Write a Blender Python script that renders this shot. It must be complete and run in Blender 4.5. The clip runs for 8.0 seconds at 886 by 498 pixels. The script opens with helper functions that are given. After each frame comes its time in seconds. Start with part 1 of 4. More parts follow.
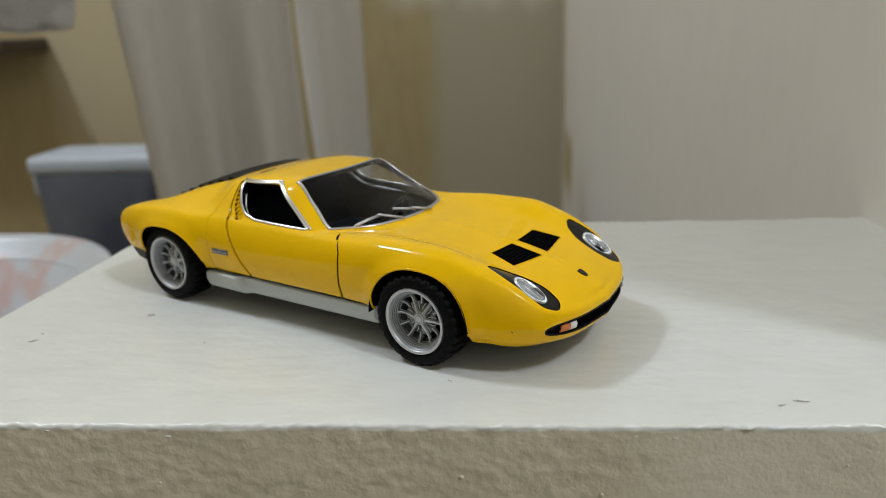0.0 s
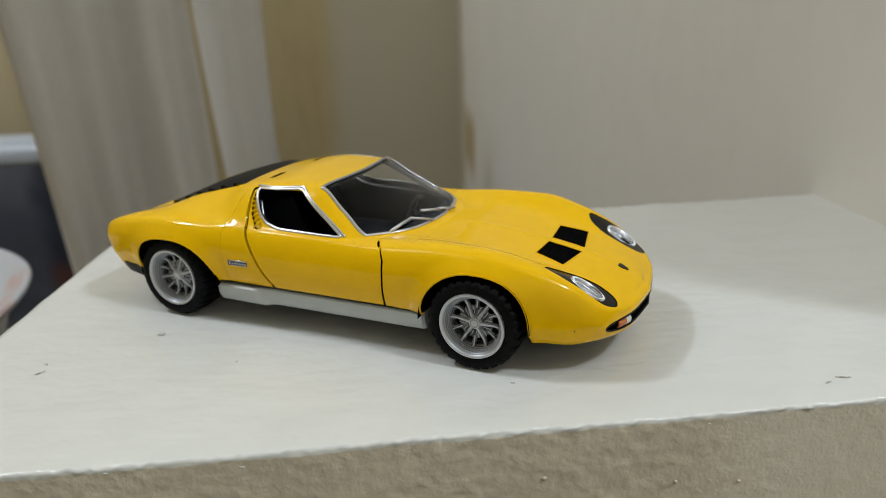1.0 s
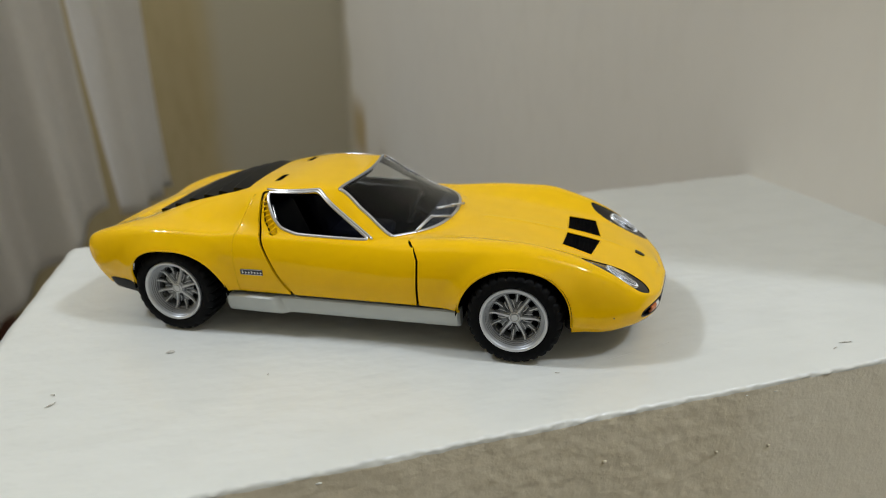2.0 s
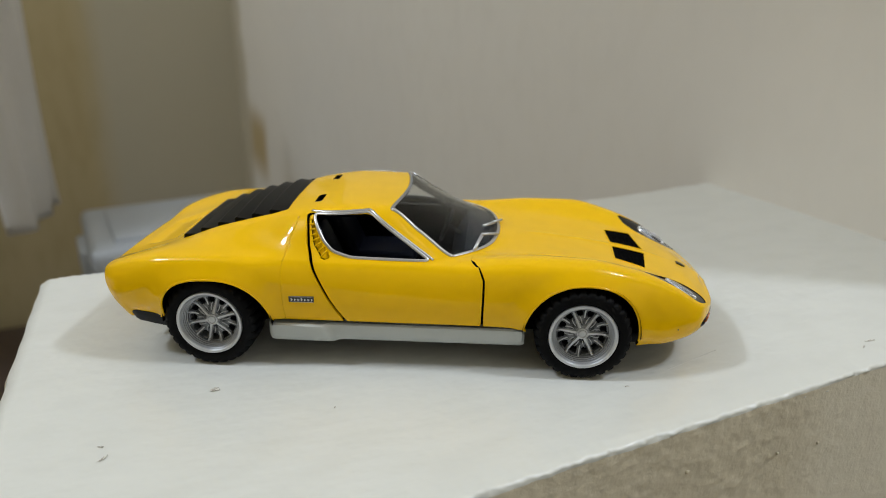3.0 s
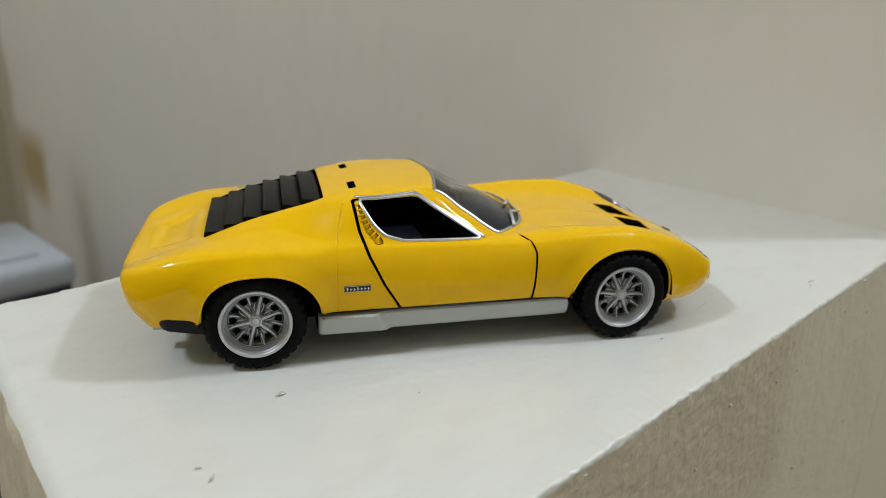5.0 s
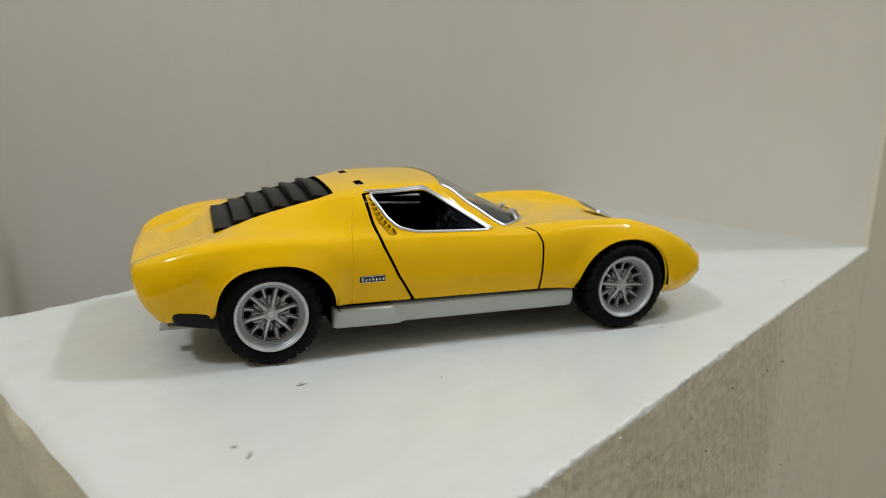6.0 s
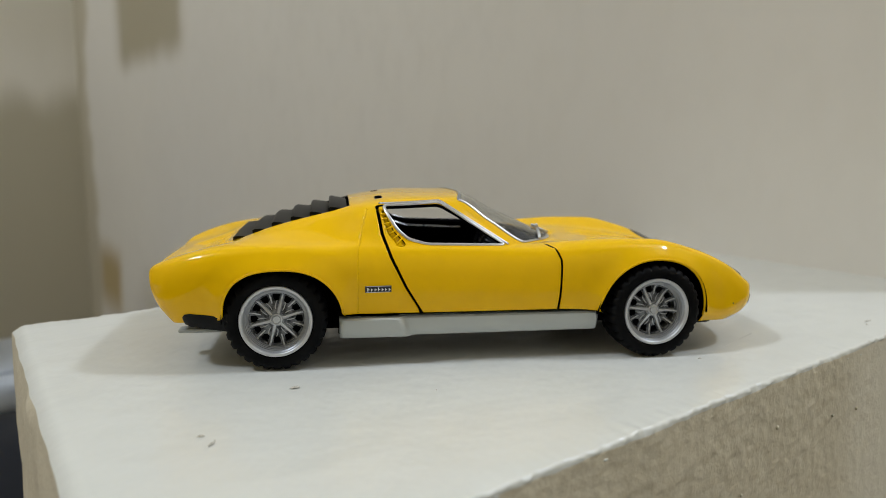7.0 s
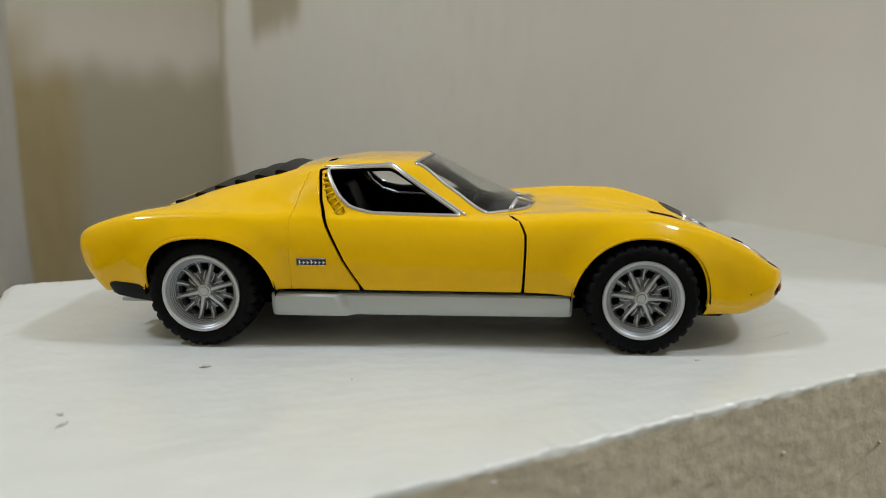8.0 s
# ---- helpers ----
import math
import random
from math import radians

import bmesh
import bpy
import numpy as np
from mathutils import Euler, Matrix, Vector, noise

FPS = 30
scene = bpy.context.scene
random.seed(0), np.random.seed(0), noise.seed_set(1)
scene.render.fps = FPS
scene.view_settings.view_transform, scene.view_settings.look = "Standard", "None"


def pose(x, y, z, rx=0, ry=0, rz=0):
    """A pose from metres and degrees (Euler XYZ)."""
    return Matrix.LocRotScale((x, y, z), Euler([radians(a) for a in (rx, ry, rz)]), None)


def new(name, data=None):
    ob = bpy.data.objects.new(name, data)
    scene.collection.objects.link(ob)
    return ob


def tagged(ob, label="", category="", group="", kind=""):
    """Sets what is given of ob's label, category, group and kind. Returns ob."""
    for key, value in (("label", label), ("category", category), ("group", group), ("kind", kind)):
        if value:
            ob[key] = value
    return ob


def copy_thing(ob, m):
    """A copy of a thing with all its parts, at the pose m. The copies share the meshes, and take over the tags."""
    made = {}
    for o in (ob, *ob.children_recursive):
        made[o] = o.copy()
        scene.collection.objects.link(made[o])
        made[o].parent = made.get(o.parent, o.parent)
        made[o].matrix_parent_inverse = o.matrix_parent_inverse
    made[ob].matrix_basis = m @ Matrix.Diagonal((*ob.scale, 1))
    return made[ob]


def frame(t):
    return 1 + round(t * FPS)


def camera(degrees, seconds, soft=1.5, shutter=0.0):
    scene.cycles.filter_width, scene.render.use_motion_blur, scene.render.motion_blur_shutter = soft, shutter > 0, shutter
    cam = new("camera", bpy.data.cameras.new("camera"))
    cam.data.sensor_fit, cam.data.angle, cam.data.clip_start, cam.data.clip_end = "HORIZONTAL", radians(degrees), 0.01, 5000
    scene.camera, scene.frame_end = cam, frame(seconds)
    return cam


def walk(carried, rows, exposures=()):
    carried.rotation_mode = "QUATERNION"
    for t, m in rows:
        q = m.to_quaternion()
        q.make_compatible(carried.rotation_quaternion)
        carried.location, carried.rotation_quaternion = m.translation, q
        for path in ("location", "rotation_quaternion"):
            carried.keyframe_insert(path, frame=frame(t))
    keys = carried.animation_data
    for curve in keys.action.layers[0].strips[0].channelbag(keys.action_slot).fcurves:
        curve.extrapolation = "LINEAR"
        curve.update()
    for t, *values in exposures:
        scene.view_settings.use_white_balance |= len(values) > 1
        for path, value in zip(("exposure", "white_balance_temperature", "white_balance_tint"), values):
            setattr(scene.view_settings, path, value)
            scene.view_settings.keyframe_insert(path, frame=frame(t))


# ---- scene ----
cam = camera(62.82, 8.0, soft=0.6)
# seconds, eye x y z in metres, pitch, roll, yaw in degrees
PATH = [
    (0.0, 0.11274, -0.12741, 0.06464, -17.849, -2.072, 34.004),
    (0.5, 0.09810, -0.13529, 0.06873, -18.792, -1.869, 29.848),
    (1.0, 0.08396, -0.14008, 0.07005, -19.904, -1.929, 24.627),
    (2.5, 0.03755, -0.15146, 0.07392, -21.226, -0.656, 9.183),
    (3.0, 0.01927, -0.15146, 0.07409, -20.586, 0.234, 4.324),
    (3.5, 0.00527, -0.15052, 0.07505, -20.537, 0.713, 0.091),
    (4.0, -0.00701, -0.15131, 0.07369, -20.225, 1.308, -4.793),
    (4.5, -0.01972, -0.14996, 0.07126, -20.286, 1.422, -9.361),
    (6.0, -0.04873, -0.15248, 0.05214, -13.398, 1.178, -19.207),
    (6.5, -0.04490, -0.15482, 0.04472, -10.178, 0.734, -16.373),
    (7.0, -0.02604, -0.15749, 0.04325, -8.833, 0.613, -8.610),
    (7.5, -0.00526, -0.15150, 0.04241, -9.559, 0.665, -2.336),
    (8.0, 0.00998, -0.14168, 0.04050, -11.124, 0.235, 2.952),
]
walk(cam, [(t, pose(x, y, z, 90 + pitch, 0, yaw) @ pose(0, 0, 0, 0, 0, roll)) for t, x, y, z, pitch, roll, yaw in PATH],
     [(0.0, -0.27), (2.5, -0.21), (4.5, -0.21), (6.0, -0.18), (8.0, -0.17)])
cam.data.dof.use_dof = True
cam.data.dof.focus_distance = 0.134
cam.data.dof.aperture_fstop = 20.0

# ---------------------------------------------------------------- light
world = bpy.data.worlds.new("world")
scene.world = world
world.use_nodes = True
world.node_tree.nodes["Background"].inputs[0].default_value = (1.0, 0.9, 0.78, 1)
world.node_tree.nodes["Background"].inputs[1].default_value = 0.0

# room axes: along the ledge and away from it, turned 30 degrees from the toy car
AX = Vector((math.cos(radians(30)), 0.5, 0))
AY = Vector((-0.5, math.cos(radians(30)), 0))
ROOM = Matrix.Rotation(radians(30), 4, "Z")


def rm(a, b, z=0.0):
    """A point of the room, from metres along the ledge, away from it, and up."""
    return AX * a + AY * b + Vector((0, 0, z))


def bulb(name, place, watts, colour, radius):
    data = bpy.data.lights.new(name, "POINT")
    data.energy, data.color, data.shadow_soft_size = watts, colour, radius
    ob = new(name, data)
    ob.location = place
    return ob


LAMP_H = 1.45
bulb("ceiling_bulb", (-0.75 * LAMP_H, -0.19 * LAMP_H, LAMP_H), 46, (0.835, 0.935, 1.07), 0.10)
bulb("wall_bulb", (0.76 * LAMP_H, -0.08 * LAMP_H, LAMP_H), 44, (0.835, 0.935, 1.07), 0.085)

# ---------------------------------------------------------------- materials


def mat(name, base, rough=0.5, metal=0.0, coat=0.0, spec=0.5):
    m = bpy.data.materials.new(name)
    m.use_nodes = True
    b = m.node_tree.nodes["Principled BSDF"]
    b.inputs["Base Color"].default_value = (*base, 1)
    b.inputs["Roughness"].default_value = rough
    b.inputs["Metallic"].default_value = metal
    b.inputs["Coat Weight"].default_value = coat
    b.inputs["Coat Roughness"].default_value = 0.09
    b.inputs["Specular IOR Level"].default_value = spec
    return m


def noise_node(m, scale, detail=4.0, stretch=None):
    nt = m.node_tree
    tc = nt.nodes.new("ShaderNodeTexCoord")
    n = nt.nodes.new("ShaderNodeTexNoise")
    n.inputs["Scale"].default_value = scale
    n.inputs["Detail"].default_value = detail
    if stretch:
        mp = nt.nodes.new("ShaderNodeMapping")
        mp.inputs["Scale"].default_value = stretch
        nt.links.new(tc.outputs["Object"], mp.inputs["Vector"])
        nt.links.new(mp.outputs["Vector"], n.inputs["Vector"])
    else:
        nt.links.new(tc.outputs["Object"], n.inputs["Vector"])
    return n


def ramp(m, src, stops):
    r = m.node_tree.nodes.new("ShaderNodeValToRGB")
    els = r.color_ramp.elements
    while len(els) < len(stops):
        els.new(0.5)
    for el, (p, c) in zip(els, stops):
        el.position, el.color = p, (*c, 1)
    m.node_tree.links.new(src.outputs[0], r.inputs[0])
    return r


def colour(m, out):
    m.node_tree.links.new(out, m.node_tree.nodes["Principled BSDF"].inputs["Base Color"])


def mix(m, a, b, fac, mode="MIX"):
    x = m.node_tree.nodes.new("ShaderNodeMix")
    x.data_type, x.blend_type = "RGBA", mode
    if isinstance(fac, float):
        x.inputs[0].default_value = fac
    else:
        m.node_tree.links.new(fac, x.inputs[0])
    for s, v in ((x.inputs[6], a), (x.inputs[7], b)):
        if isinstance(v, tuple):
            s.default_value = (*v, 1)
        else:
            m.node_tree.links.new(v, s)
    return x.outputs[2]


def bump(m, srcs):
    """Relief from (noise node, strength, distance in metres)."""
    nt, last = m.node_tree, None
    for n, strength, dist in srcs:
        b = nt.nodes.new("ShaderNodeBump")
        b.inputs["Strength"].default_value = strength
        b.inputs["Distance"].default_value = dist
        nt.links.new(n.outputs[0], b.inputs["Height"])
        if last:
            nt.links.new(last.outputs[0], b.inputs["Normal"])
        last = b
    nt.links.new(last.outputs[0], nt.nodes["Principled BSDF"].inputs["Normal"])


def rough_var(m, n, lo, hi):
    r = m.node_tree.nodes.new("ShaderNodeMapRange")
    r.inputs["To Min"].default_value, r.inputs["To Max"].default_value = lo, hi
    m.node_tree.links.new(n.outputs[0], r.inputs["Value"])
    m.node_tree.links.new(r.outputs[0], m.node_tree.nodes["Principled BSDF"].inputs["Roughness"])


def two_scale(name, c1, c2, c3, big, small, rough, relief, stretch=None, fine=0.0003):
    """Paint or plaster: broad tint, small stains and relief at two scales."""
    m = mat(name, c1, rough)
    nb, ns = noise_node(m, big, 3.0), noise_node(m, small, 6.0, stretch)
    broad = ramp(m, nb, [(0.3, c1), (0.7, c2)])
    spots = ramp(m, ns, [(0.45, (0, 0, 0)), (0.75, (1, 1, 1))])
    x = mix(m, broad.outputs[0], c3, spots.outputs[0])
    soft = mix(m, broad.outputs[0], x, 0.5)
    colour(m, soft)
    bump(m, [(noise_node(m, small * 0.4, 3.0, stretch), relief, fine * 3), (noise_node(m, small * 2.0, 2.0, stretch), relief, fine)])
    return m


M_TOP = two_scale("white_ledge_paint", (0.66, 0.662, 0.622), (0.70, 0.702, 0.665), (0.61, 0.612, 0.572), 14, 160, 0.33, 0.75, (0.5, 1.0, 1.0), 0.0003)
M_PLASTER = two_scale("beige_rough_plaster", (0.64, 0.575, 0.445), (0.70, 0.63, 0.49), (0.58, 0.52, 0.40), 30, 700, 0.55, 0.35, None, 0.0003)
M_WALL = two_scale("off_white_wall_paint", (0.60, 0.57, 0.515), (0.65, 0.62, 0.56), (0.56, 0.53, 0.47), 3.5, 90, 0.6, 0.12, (1, 1, 0.3), 0.0004)
M_WALL_SIDE = two_scale("off_white_wall_paint_with_bare_patches", (0.69, 0.655, 0.60), (0.74, 0.705, 0.645), (0.67, 0.635, 0.575), 3.5, 90, 0.6, 0.07, (1, 1, 0.6), 0.0004)
M_WALL_BACK = two_scale("half_brushed_ochre_wall", (0.44, 0.35, 0.18), (0.49, 0.40, 0.22), (0.38, 0.30, 0.14), 2.5, 60, 0.65, 0.2, (1, 1, 0.3), 0.0005)


coat_ = M_TOP.node_tree.nodes["Principled BSDF"].inputs
coat_["Coat Weight"].default_value, coat_["Coat Roughness"].default_value = 0.35, 0.16


def brushed(m, wobble, scale, stretch):
    """Place on the wall (along, away, up), frayed as a brush leaves its edges."""
    nt = m.node_tree
    n = noise_node(m, scale, 3.0, stretch)
    n2 = nt.nodes.new("ShaderNodeVectorMath")
    n2.operation = "SUBTRACT"
    n2.inputs[1].default_value = (0.5, 0.5, 0.5)
    nt.links.new(n.outputs["Color"], n2.inputs[0])
    n3 = nt.nodes.new("ShaderNodeVectorMath")
    n3.operation = "MULTIPLY_ADD"
    n3.inputs[1].default_value = wobble
    nt.links.new(n2.outputs[0], n3.inputs[0])
    nt.links.new(nt.nodes.new("ShaderNodeTexCoord").outputs["Object"], n3.inputs[2])
    sp = nt.nodes.new("ShaderNodeSeparateXYZ")
    nt.links.new(n3.outputs[0], sp.inputs[0])
    return sp.outputs


def mask(m, *terms):
    """Product of soft steps; each term is (socket, from, to)."""
    nt, last = m.node_tree, None
    for sock, lo, hi in terms:
        r = nt.nodes.new("ShaderNodeMapRange")
        r.interpolation_type = "SMOOTHSTEP"
        flip = lo > hi
        r.inputs["From Min"].default_value, r.inputs["From Max"].default_value = min(lo, hi), max(lo, hi)
        r.inputs["To Min"].default_value, r.inputs["To Max"].default_value = (1, 0) if flip else (0, 1)
        nt.links.new(sock, r.inputs["Value"])
        if last is None:
            last = r.outputs[0]
        else:
            k = nt.nodes.new("ShaderNodeMath")
            k.operation = "MULTIPLY"
            nt.links.new(last, k.inputs[0])
            nt.links.new(r.outputs[0], k.inputs[1])
            last = k.outputs[0]
    return last


def overpaint(m, where, tint):
    s = m.node_tree.nodes["Principled BSDF"].inputs["Base Color"]
    colour(m, mix(m, s.links[0].from_socket, tint, where))


e = brushed(M_WALL_SIDE, (0, 0.05, 0.03), 22, (1, 1, 0.25))
overpaint(M_WALL_SIDE, mask(M_WALL_SIDE, (e[1], 0.585, 0.615), (e[1], 0.835, 0.79), (e[2], 0.105, 0.14)), (0.40, 0.355, 0.255))
overpaint(M_WALL_SIDE, mask(M_WALL_SIDE, (e[1], 0.835, 0.88), (e[1], 1.0, 0.94), (e[2], -0.22, -0.16), (e[2], -0.09, -0.135)), (0.43, 0.33, 0.17))
wave = brushed(M_WALL_SIDE, (0, 0.16, 0), 5, (1, 0.2, 1))
overpaint(M_WALL_SIDE, mask(M_WALL_SIDE, (wave[1], 0.945, 0.985)), (0.47, 0.42, 0.315))
e = brushed(M_WALL_SIDE, (0, 0, 0), 5, None)
overpaint(M_WALL_SIDE, mask(M_WALL_SIDE, (e[1], -0.0590, -0.0602)), (0.76, 0.705, 0.585))
e = brushed(M_WALL_BACK, (0.06, 0, 0.09), 14, (1, 1, 0.12))
overpaint(M_WALL_BACK, mask(M_WALL_BACK, (e[0], -0.075, -0.035)), (0.48, 0.435, 0.32))
overpaint(M_WALL_BACK, mask(M_WALL_BACK, (e[0], -0.16, -0.06), (e[2], 0.06, 0.12)), (0.76, 0.71, 0.61))
overpaint(M_WALL_BACK, mask(M_WALL_BACK, (e[0], -0.46, -0.40), (e[2], 0.12, 0.20)), (0.70, 0.65, 0.54))
overpaint(M_WALL_BACK, mask(M_WALL_BACK, (e[0], -0.71, -0.66), (e[0], -0.50, -0.55)), (0.56, 0.47, 0.30))
e = brushed(M_PLASTER, (0.012, 0, 0.01), 60, (1, 1, 0.5))
overpaint(M_PLASTER, mask(M_PLASTER, (e[0], 0.05, 0.075)), (0.76, 0.705, 0.585))
M_BEIGE = two_scale("ochre_beige_wall_paint", (0.44, 0.35, 0.18), (0.49, 0.40, 0.22), (0.38, 0.30, 0.14), 2.5, 60, 0.65, 0.25, None, 0.0005)
M_CEIL = two_scale("ceiling_paint", (0.50, 0.47, 0.41), (0.54, 0.51, 0.45), (0.46, 0.43, 0.38), 2.0, 40, 0.8, 0.2)
M_FLOOR = two_scale("dark_floor", (0.06, 0.05, 0.045), (0.09, 0.075, 0.065), (0.04, 0.035, 0.03), 3, 40, 0.4, 0.2)
M_YELLOW = mat("yellow_gloss_enamel", (0.91, 0.53, 0.001), 0.45, coat=1.0, spec=0.0)
M_YELLOW.node_tree.nodes["Principled BSDF"].inputs["Coat IOR"].default_value = 1.31
M_YELLOW.node_tree.nodes["Principled BSDF"].inputs["Coat Roughness"].default_value = 0.05
n_ = noise_node(M_YELLOW, 260, 3.0)
colour(M_YELLOW, ramp(M_YELLOW, n_, [(0.3, (0.865, 0.497, 0.001)), (0.7, (0.905, 0.522, 0.001))]).outputs[0])
M_BLACK = mat("satin_black_plastic", (0.004, 0.004, 0.0042), 0.42, spec=0.16)
bump(M_BLACK, [(noise_node(M_BLACK, 1500, 2.0), 0.2, 0.00005)])
M_DARK = mat("matt_black_interior", (0.0015, 0.0015, 0.002), 0.8, spec=0.03)
M_NAVY = mat("dark_navy_plastic", (0.002, 0.0026, 0.006), 0.5, spec=0.1)
M_SPECK = mat("speckled_dark_dashboard", (0.01, 0.012, 0.016), 0.6, spec=0.1)
colour(M_SPECK, ramp(M_SPECK, noise_node(M_SPECK, 1300, 2.0), [(0.55, (0.006, 0.008, 0.012)), (0.68, (0.04, 0.045, 0.06))]).outputs[0])
M_RUBBER = mat("black_tyre_rubber", (0.0025, 0.0025, 0.0028), 0.6, spec=0.10)
rough_var(M_RUBBER, noise_node(M_RUBBER, 500, 3.0), 0.45, 0.75)
M_SILVER = mat("silver_wheel_paint", (0.56, 0.57, 0.59), 0.4, metal=0.65)
bump(M_SILVER, [(noise_node(M_SILVER, 1800, 2.0), 0.3, 0.00005)])
# Darker silver; on the wheel barrel its tone paints the recess shade.
M_BARREL = mat("darker_silver", (0.31, 0.32, 0.34), 0.42, metal=0.6)
bump(M_BARREL, [(noise_node(M_BARREL, 1500, 2.0), 0.4, 0.00006)])
# Dark wash whose tone also paints the shade of the wheel's hollows.
M_WASH_SHADE = mat("washed_shaded_silver", (0.20, 0.21, 0.225), 0.5, metal=0.5)
colour(M_WASH_SHADE, ramp(M_WASH_SHADE, noise_node(M_WASH_SHADE, 900, 3.0), [(0.40, (0.03, 0.032, 0.036)), (0.62, (0.21, 0.22, 0.235))]).outputs[0])
bump(M_WASH_SHADE, [(noise_node(M_WASH_SHADE, 1800, 2.0), 0.4, 0.00006)])
M_SILL = mat("silver_sill_paint", (0.47, 0.49, 0.475), 0.5, metal=0.3)
bump(M_SILL, [(noise_node(M_SILL, 900, 3.0), 0.35, 0.00008)])
M_CHROME = mat("silver_trim_paint", (0.72, 0.72, 0.74), 0.22, metal=0.9)
M_REFLECT = mat("silvered_reflector", (0.85, 0.86, 0.87), 0.35, metal=0.0)
M_ORANGE = mat("orange_indicator_lens", (0.60, 0.17, 0.05), 0.25)
M_WHITELENS = mat("white_lens", (0.75, 0.74, 0.70), 0.25)
M_GLASS = mat("clear_windscreen_plastic", (0.93, 0.95, 0.94), 0.04)
M_GLASS.node_tree.nodes["Principled BSDF"].inputs["Transmission Weight"].default_value = 1.0
M_GLASS.node_tree.nodes["Principled BSDF"].inputs["IOR"].default_value = 1.16
M_CLOTH = two_scale("off_white_curtain_cloth", (0.72, 0.69, 0.65), (0.76, 0.735, 0.70), (0.67, 0.64, 0.59), 6, 500, 0.9, 0.4, (1, 1, 0.3))
M_LID = two_scale("grey_blue_plastic", (0.53, 0.58, 0.66), (0.58, 0.63, 0.71), (0.50, 0.55, 0.63), 6, 150, 0.4, 0.15)
M_TUB = mat("cloudy_grey_plastic", (0.34, 0.38, 0.42), 0.35)
colour(M_TUB, ramp(M_TUB, noise_node(M_TUB, 7, 3.0), [(0.35, (0.06, 0.07, 0.10)), (0.65, (0.14, 0.155, 0.19))]).outputs[0])
e = brushed(M_TUB, (0.07, 0.0, 0.09), 14, None)
# Right side darkened in colour for the curtain's shadow and the contents.
overpaint(M_TUB, mask(M_TUB, (e[0], 0.02, 0.06)), (0.022, 0.027, 0.05))
overpaint(M_TUB, mask(M_TUB, (e[0], 0.03, 0.05), (e[2], 0.16, 0.10)), (0.13, 0.045, 0.03))
M_BASIN = mat("white_enamel", (0.5, 0.51, 0.53), 0.3)
colour(M_BASIN, ramp(M_BASIN, noise_node(M_BASIN, 28, 3.0), [(0.52, (0.50, 0.52, 0.55)), (0.62, (0.52, 0.36, 0.33)), (0.70, (0.52, 0.52, 0.53))]).outputs[0])
M_WOOD = two_scale("dark_brown_wood", (0.06, 0.04, 0.03), (0.09, 0.06, 0.045), (0.035, 0.025, 0.02), 8, 90, 0.5, 0.3, (1, 12, 12))
M_BAG = two_scale("white_plastic_film", (0.70, 0.70, 0.70), (0.75, 0.75, 0.76), (0.62, 0.60, 0.60), 20, 90, 0.35, 0.6, None, 0.002)
M_CHIP = mat("grey_brown_debris", (0.54, 0.51, 0.45), 0.8)
colour(M_CHIP, ramp(M_CHIP, noise_node(M_CHIP, 2500, 2.0), [(0.40, (0.36, 0.33, 0.28)), (0.60, (0.64, 0.61, 0.55))]).outputs[0])
M_GLOSS = mat("gloss_black_enamel", (0.003, 0.003, 0.0032), 0.12, spec=0.4)
M_INK = mat("badge_black", (0.01, 0.01, 0.012), 0.4)

# ---------------------------------------------------------------- mesh helpers


def mesh_of(name, verts, faces, mats, smooth=True, index=None):
    me = bpy.data.meshes.new(name)
    me.from_pydata([tuple(v) for v in verts], [], [tuple(f) for f in faces])
    for m in mats if isinstance(mats, (list, tuple)) else [mats]:
        me.materials.append(m)
    me.polygons.foreach_set("use_smooth", [smooth] * len(me.polygons))
    if index is not None:
        me.polygons.foreach_set("material_index", index)
    me.update()
    return me


def bm_mesh(name, bm, mats, smooth=False):
    me = bpy.data.meshes.new(name)
    bmesh.ops.recalc_face_normals(bm, faces=bm.faces)
    for f in bm.faces:
        f.smooth = smooth
    bm.to_mesh(me)
    bm.free()
    for m in mats if isinstance(mats, (list, tuple)) else [mats]:
        me.materials.append(m)
    return me


def part(name, me, parent, label=""):
    ob = new(name, me)
    ob.parent = parent
    if label:
        ob["label"] = label
    return ob


def auto_smooth(me, angle=35):
    """Sharp edges where faces meet at more than the angle."""
    bm = bmesh.new()
    bm.from_mesh(me)
    for f in bm.faces:
        f.smooth = True
    for e in bm.edges:
        if len(e.link_faces) != 2 or e.calc_face_angle(0) > radians(angle):
            e.smooth = False
    bm.to_mesh(me)
    bm.free()
    return me


def box_bm(x0, x1, y0, y1, z0, z1, bevel=0.0, seg=2, bm=None):
    own = bm is None
    bm = bmesh.new() if own else bm
    r = bmesh.ops.create_cube(bm, size=1.0)
    for v in r["verts"]:
        v.co = Vector((x0 + (v.co.x + 0.5) * (x1 - x0), y0 + (v.co.y + 0.5) * (y1 - y0), z0 + (v.co.z + 0.5) * (z1 - z0)))
    if bevel:
        es = list({e for v in r["verts"] for e in v.link_edges})
        bmesh.ops.bevel(bm, geom=es, offset=bevel, segments=seg, profile=0.5, affect="EDGES")
    return bm


def lathe(profile, seg, axis="y", cap=False):
    """Verts and faces of a turned shape; profile of (radius, along the axis)."""
    vs, fs, n = [], [], len(profile)
    for j in range(seg):
        a = 2 * math.pi * j / seg
        for r, h in profile:
            c, s = r * math.cos(a), r * math.sin(a)
            vs.append((c, h, s) if axis == "y" else (c, s, h))
    for j in range(seg):
        k = (j + 1) % seg
        for i in range(n - 1):
            fs.append((j * n + i, j * n + i + 1, k * n + i + 1, k * n + i))
    return vs, fs


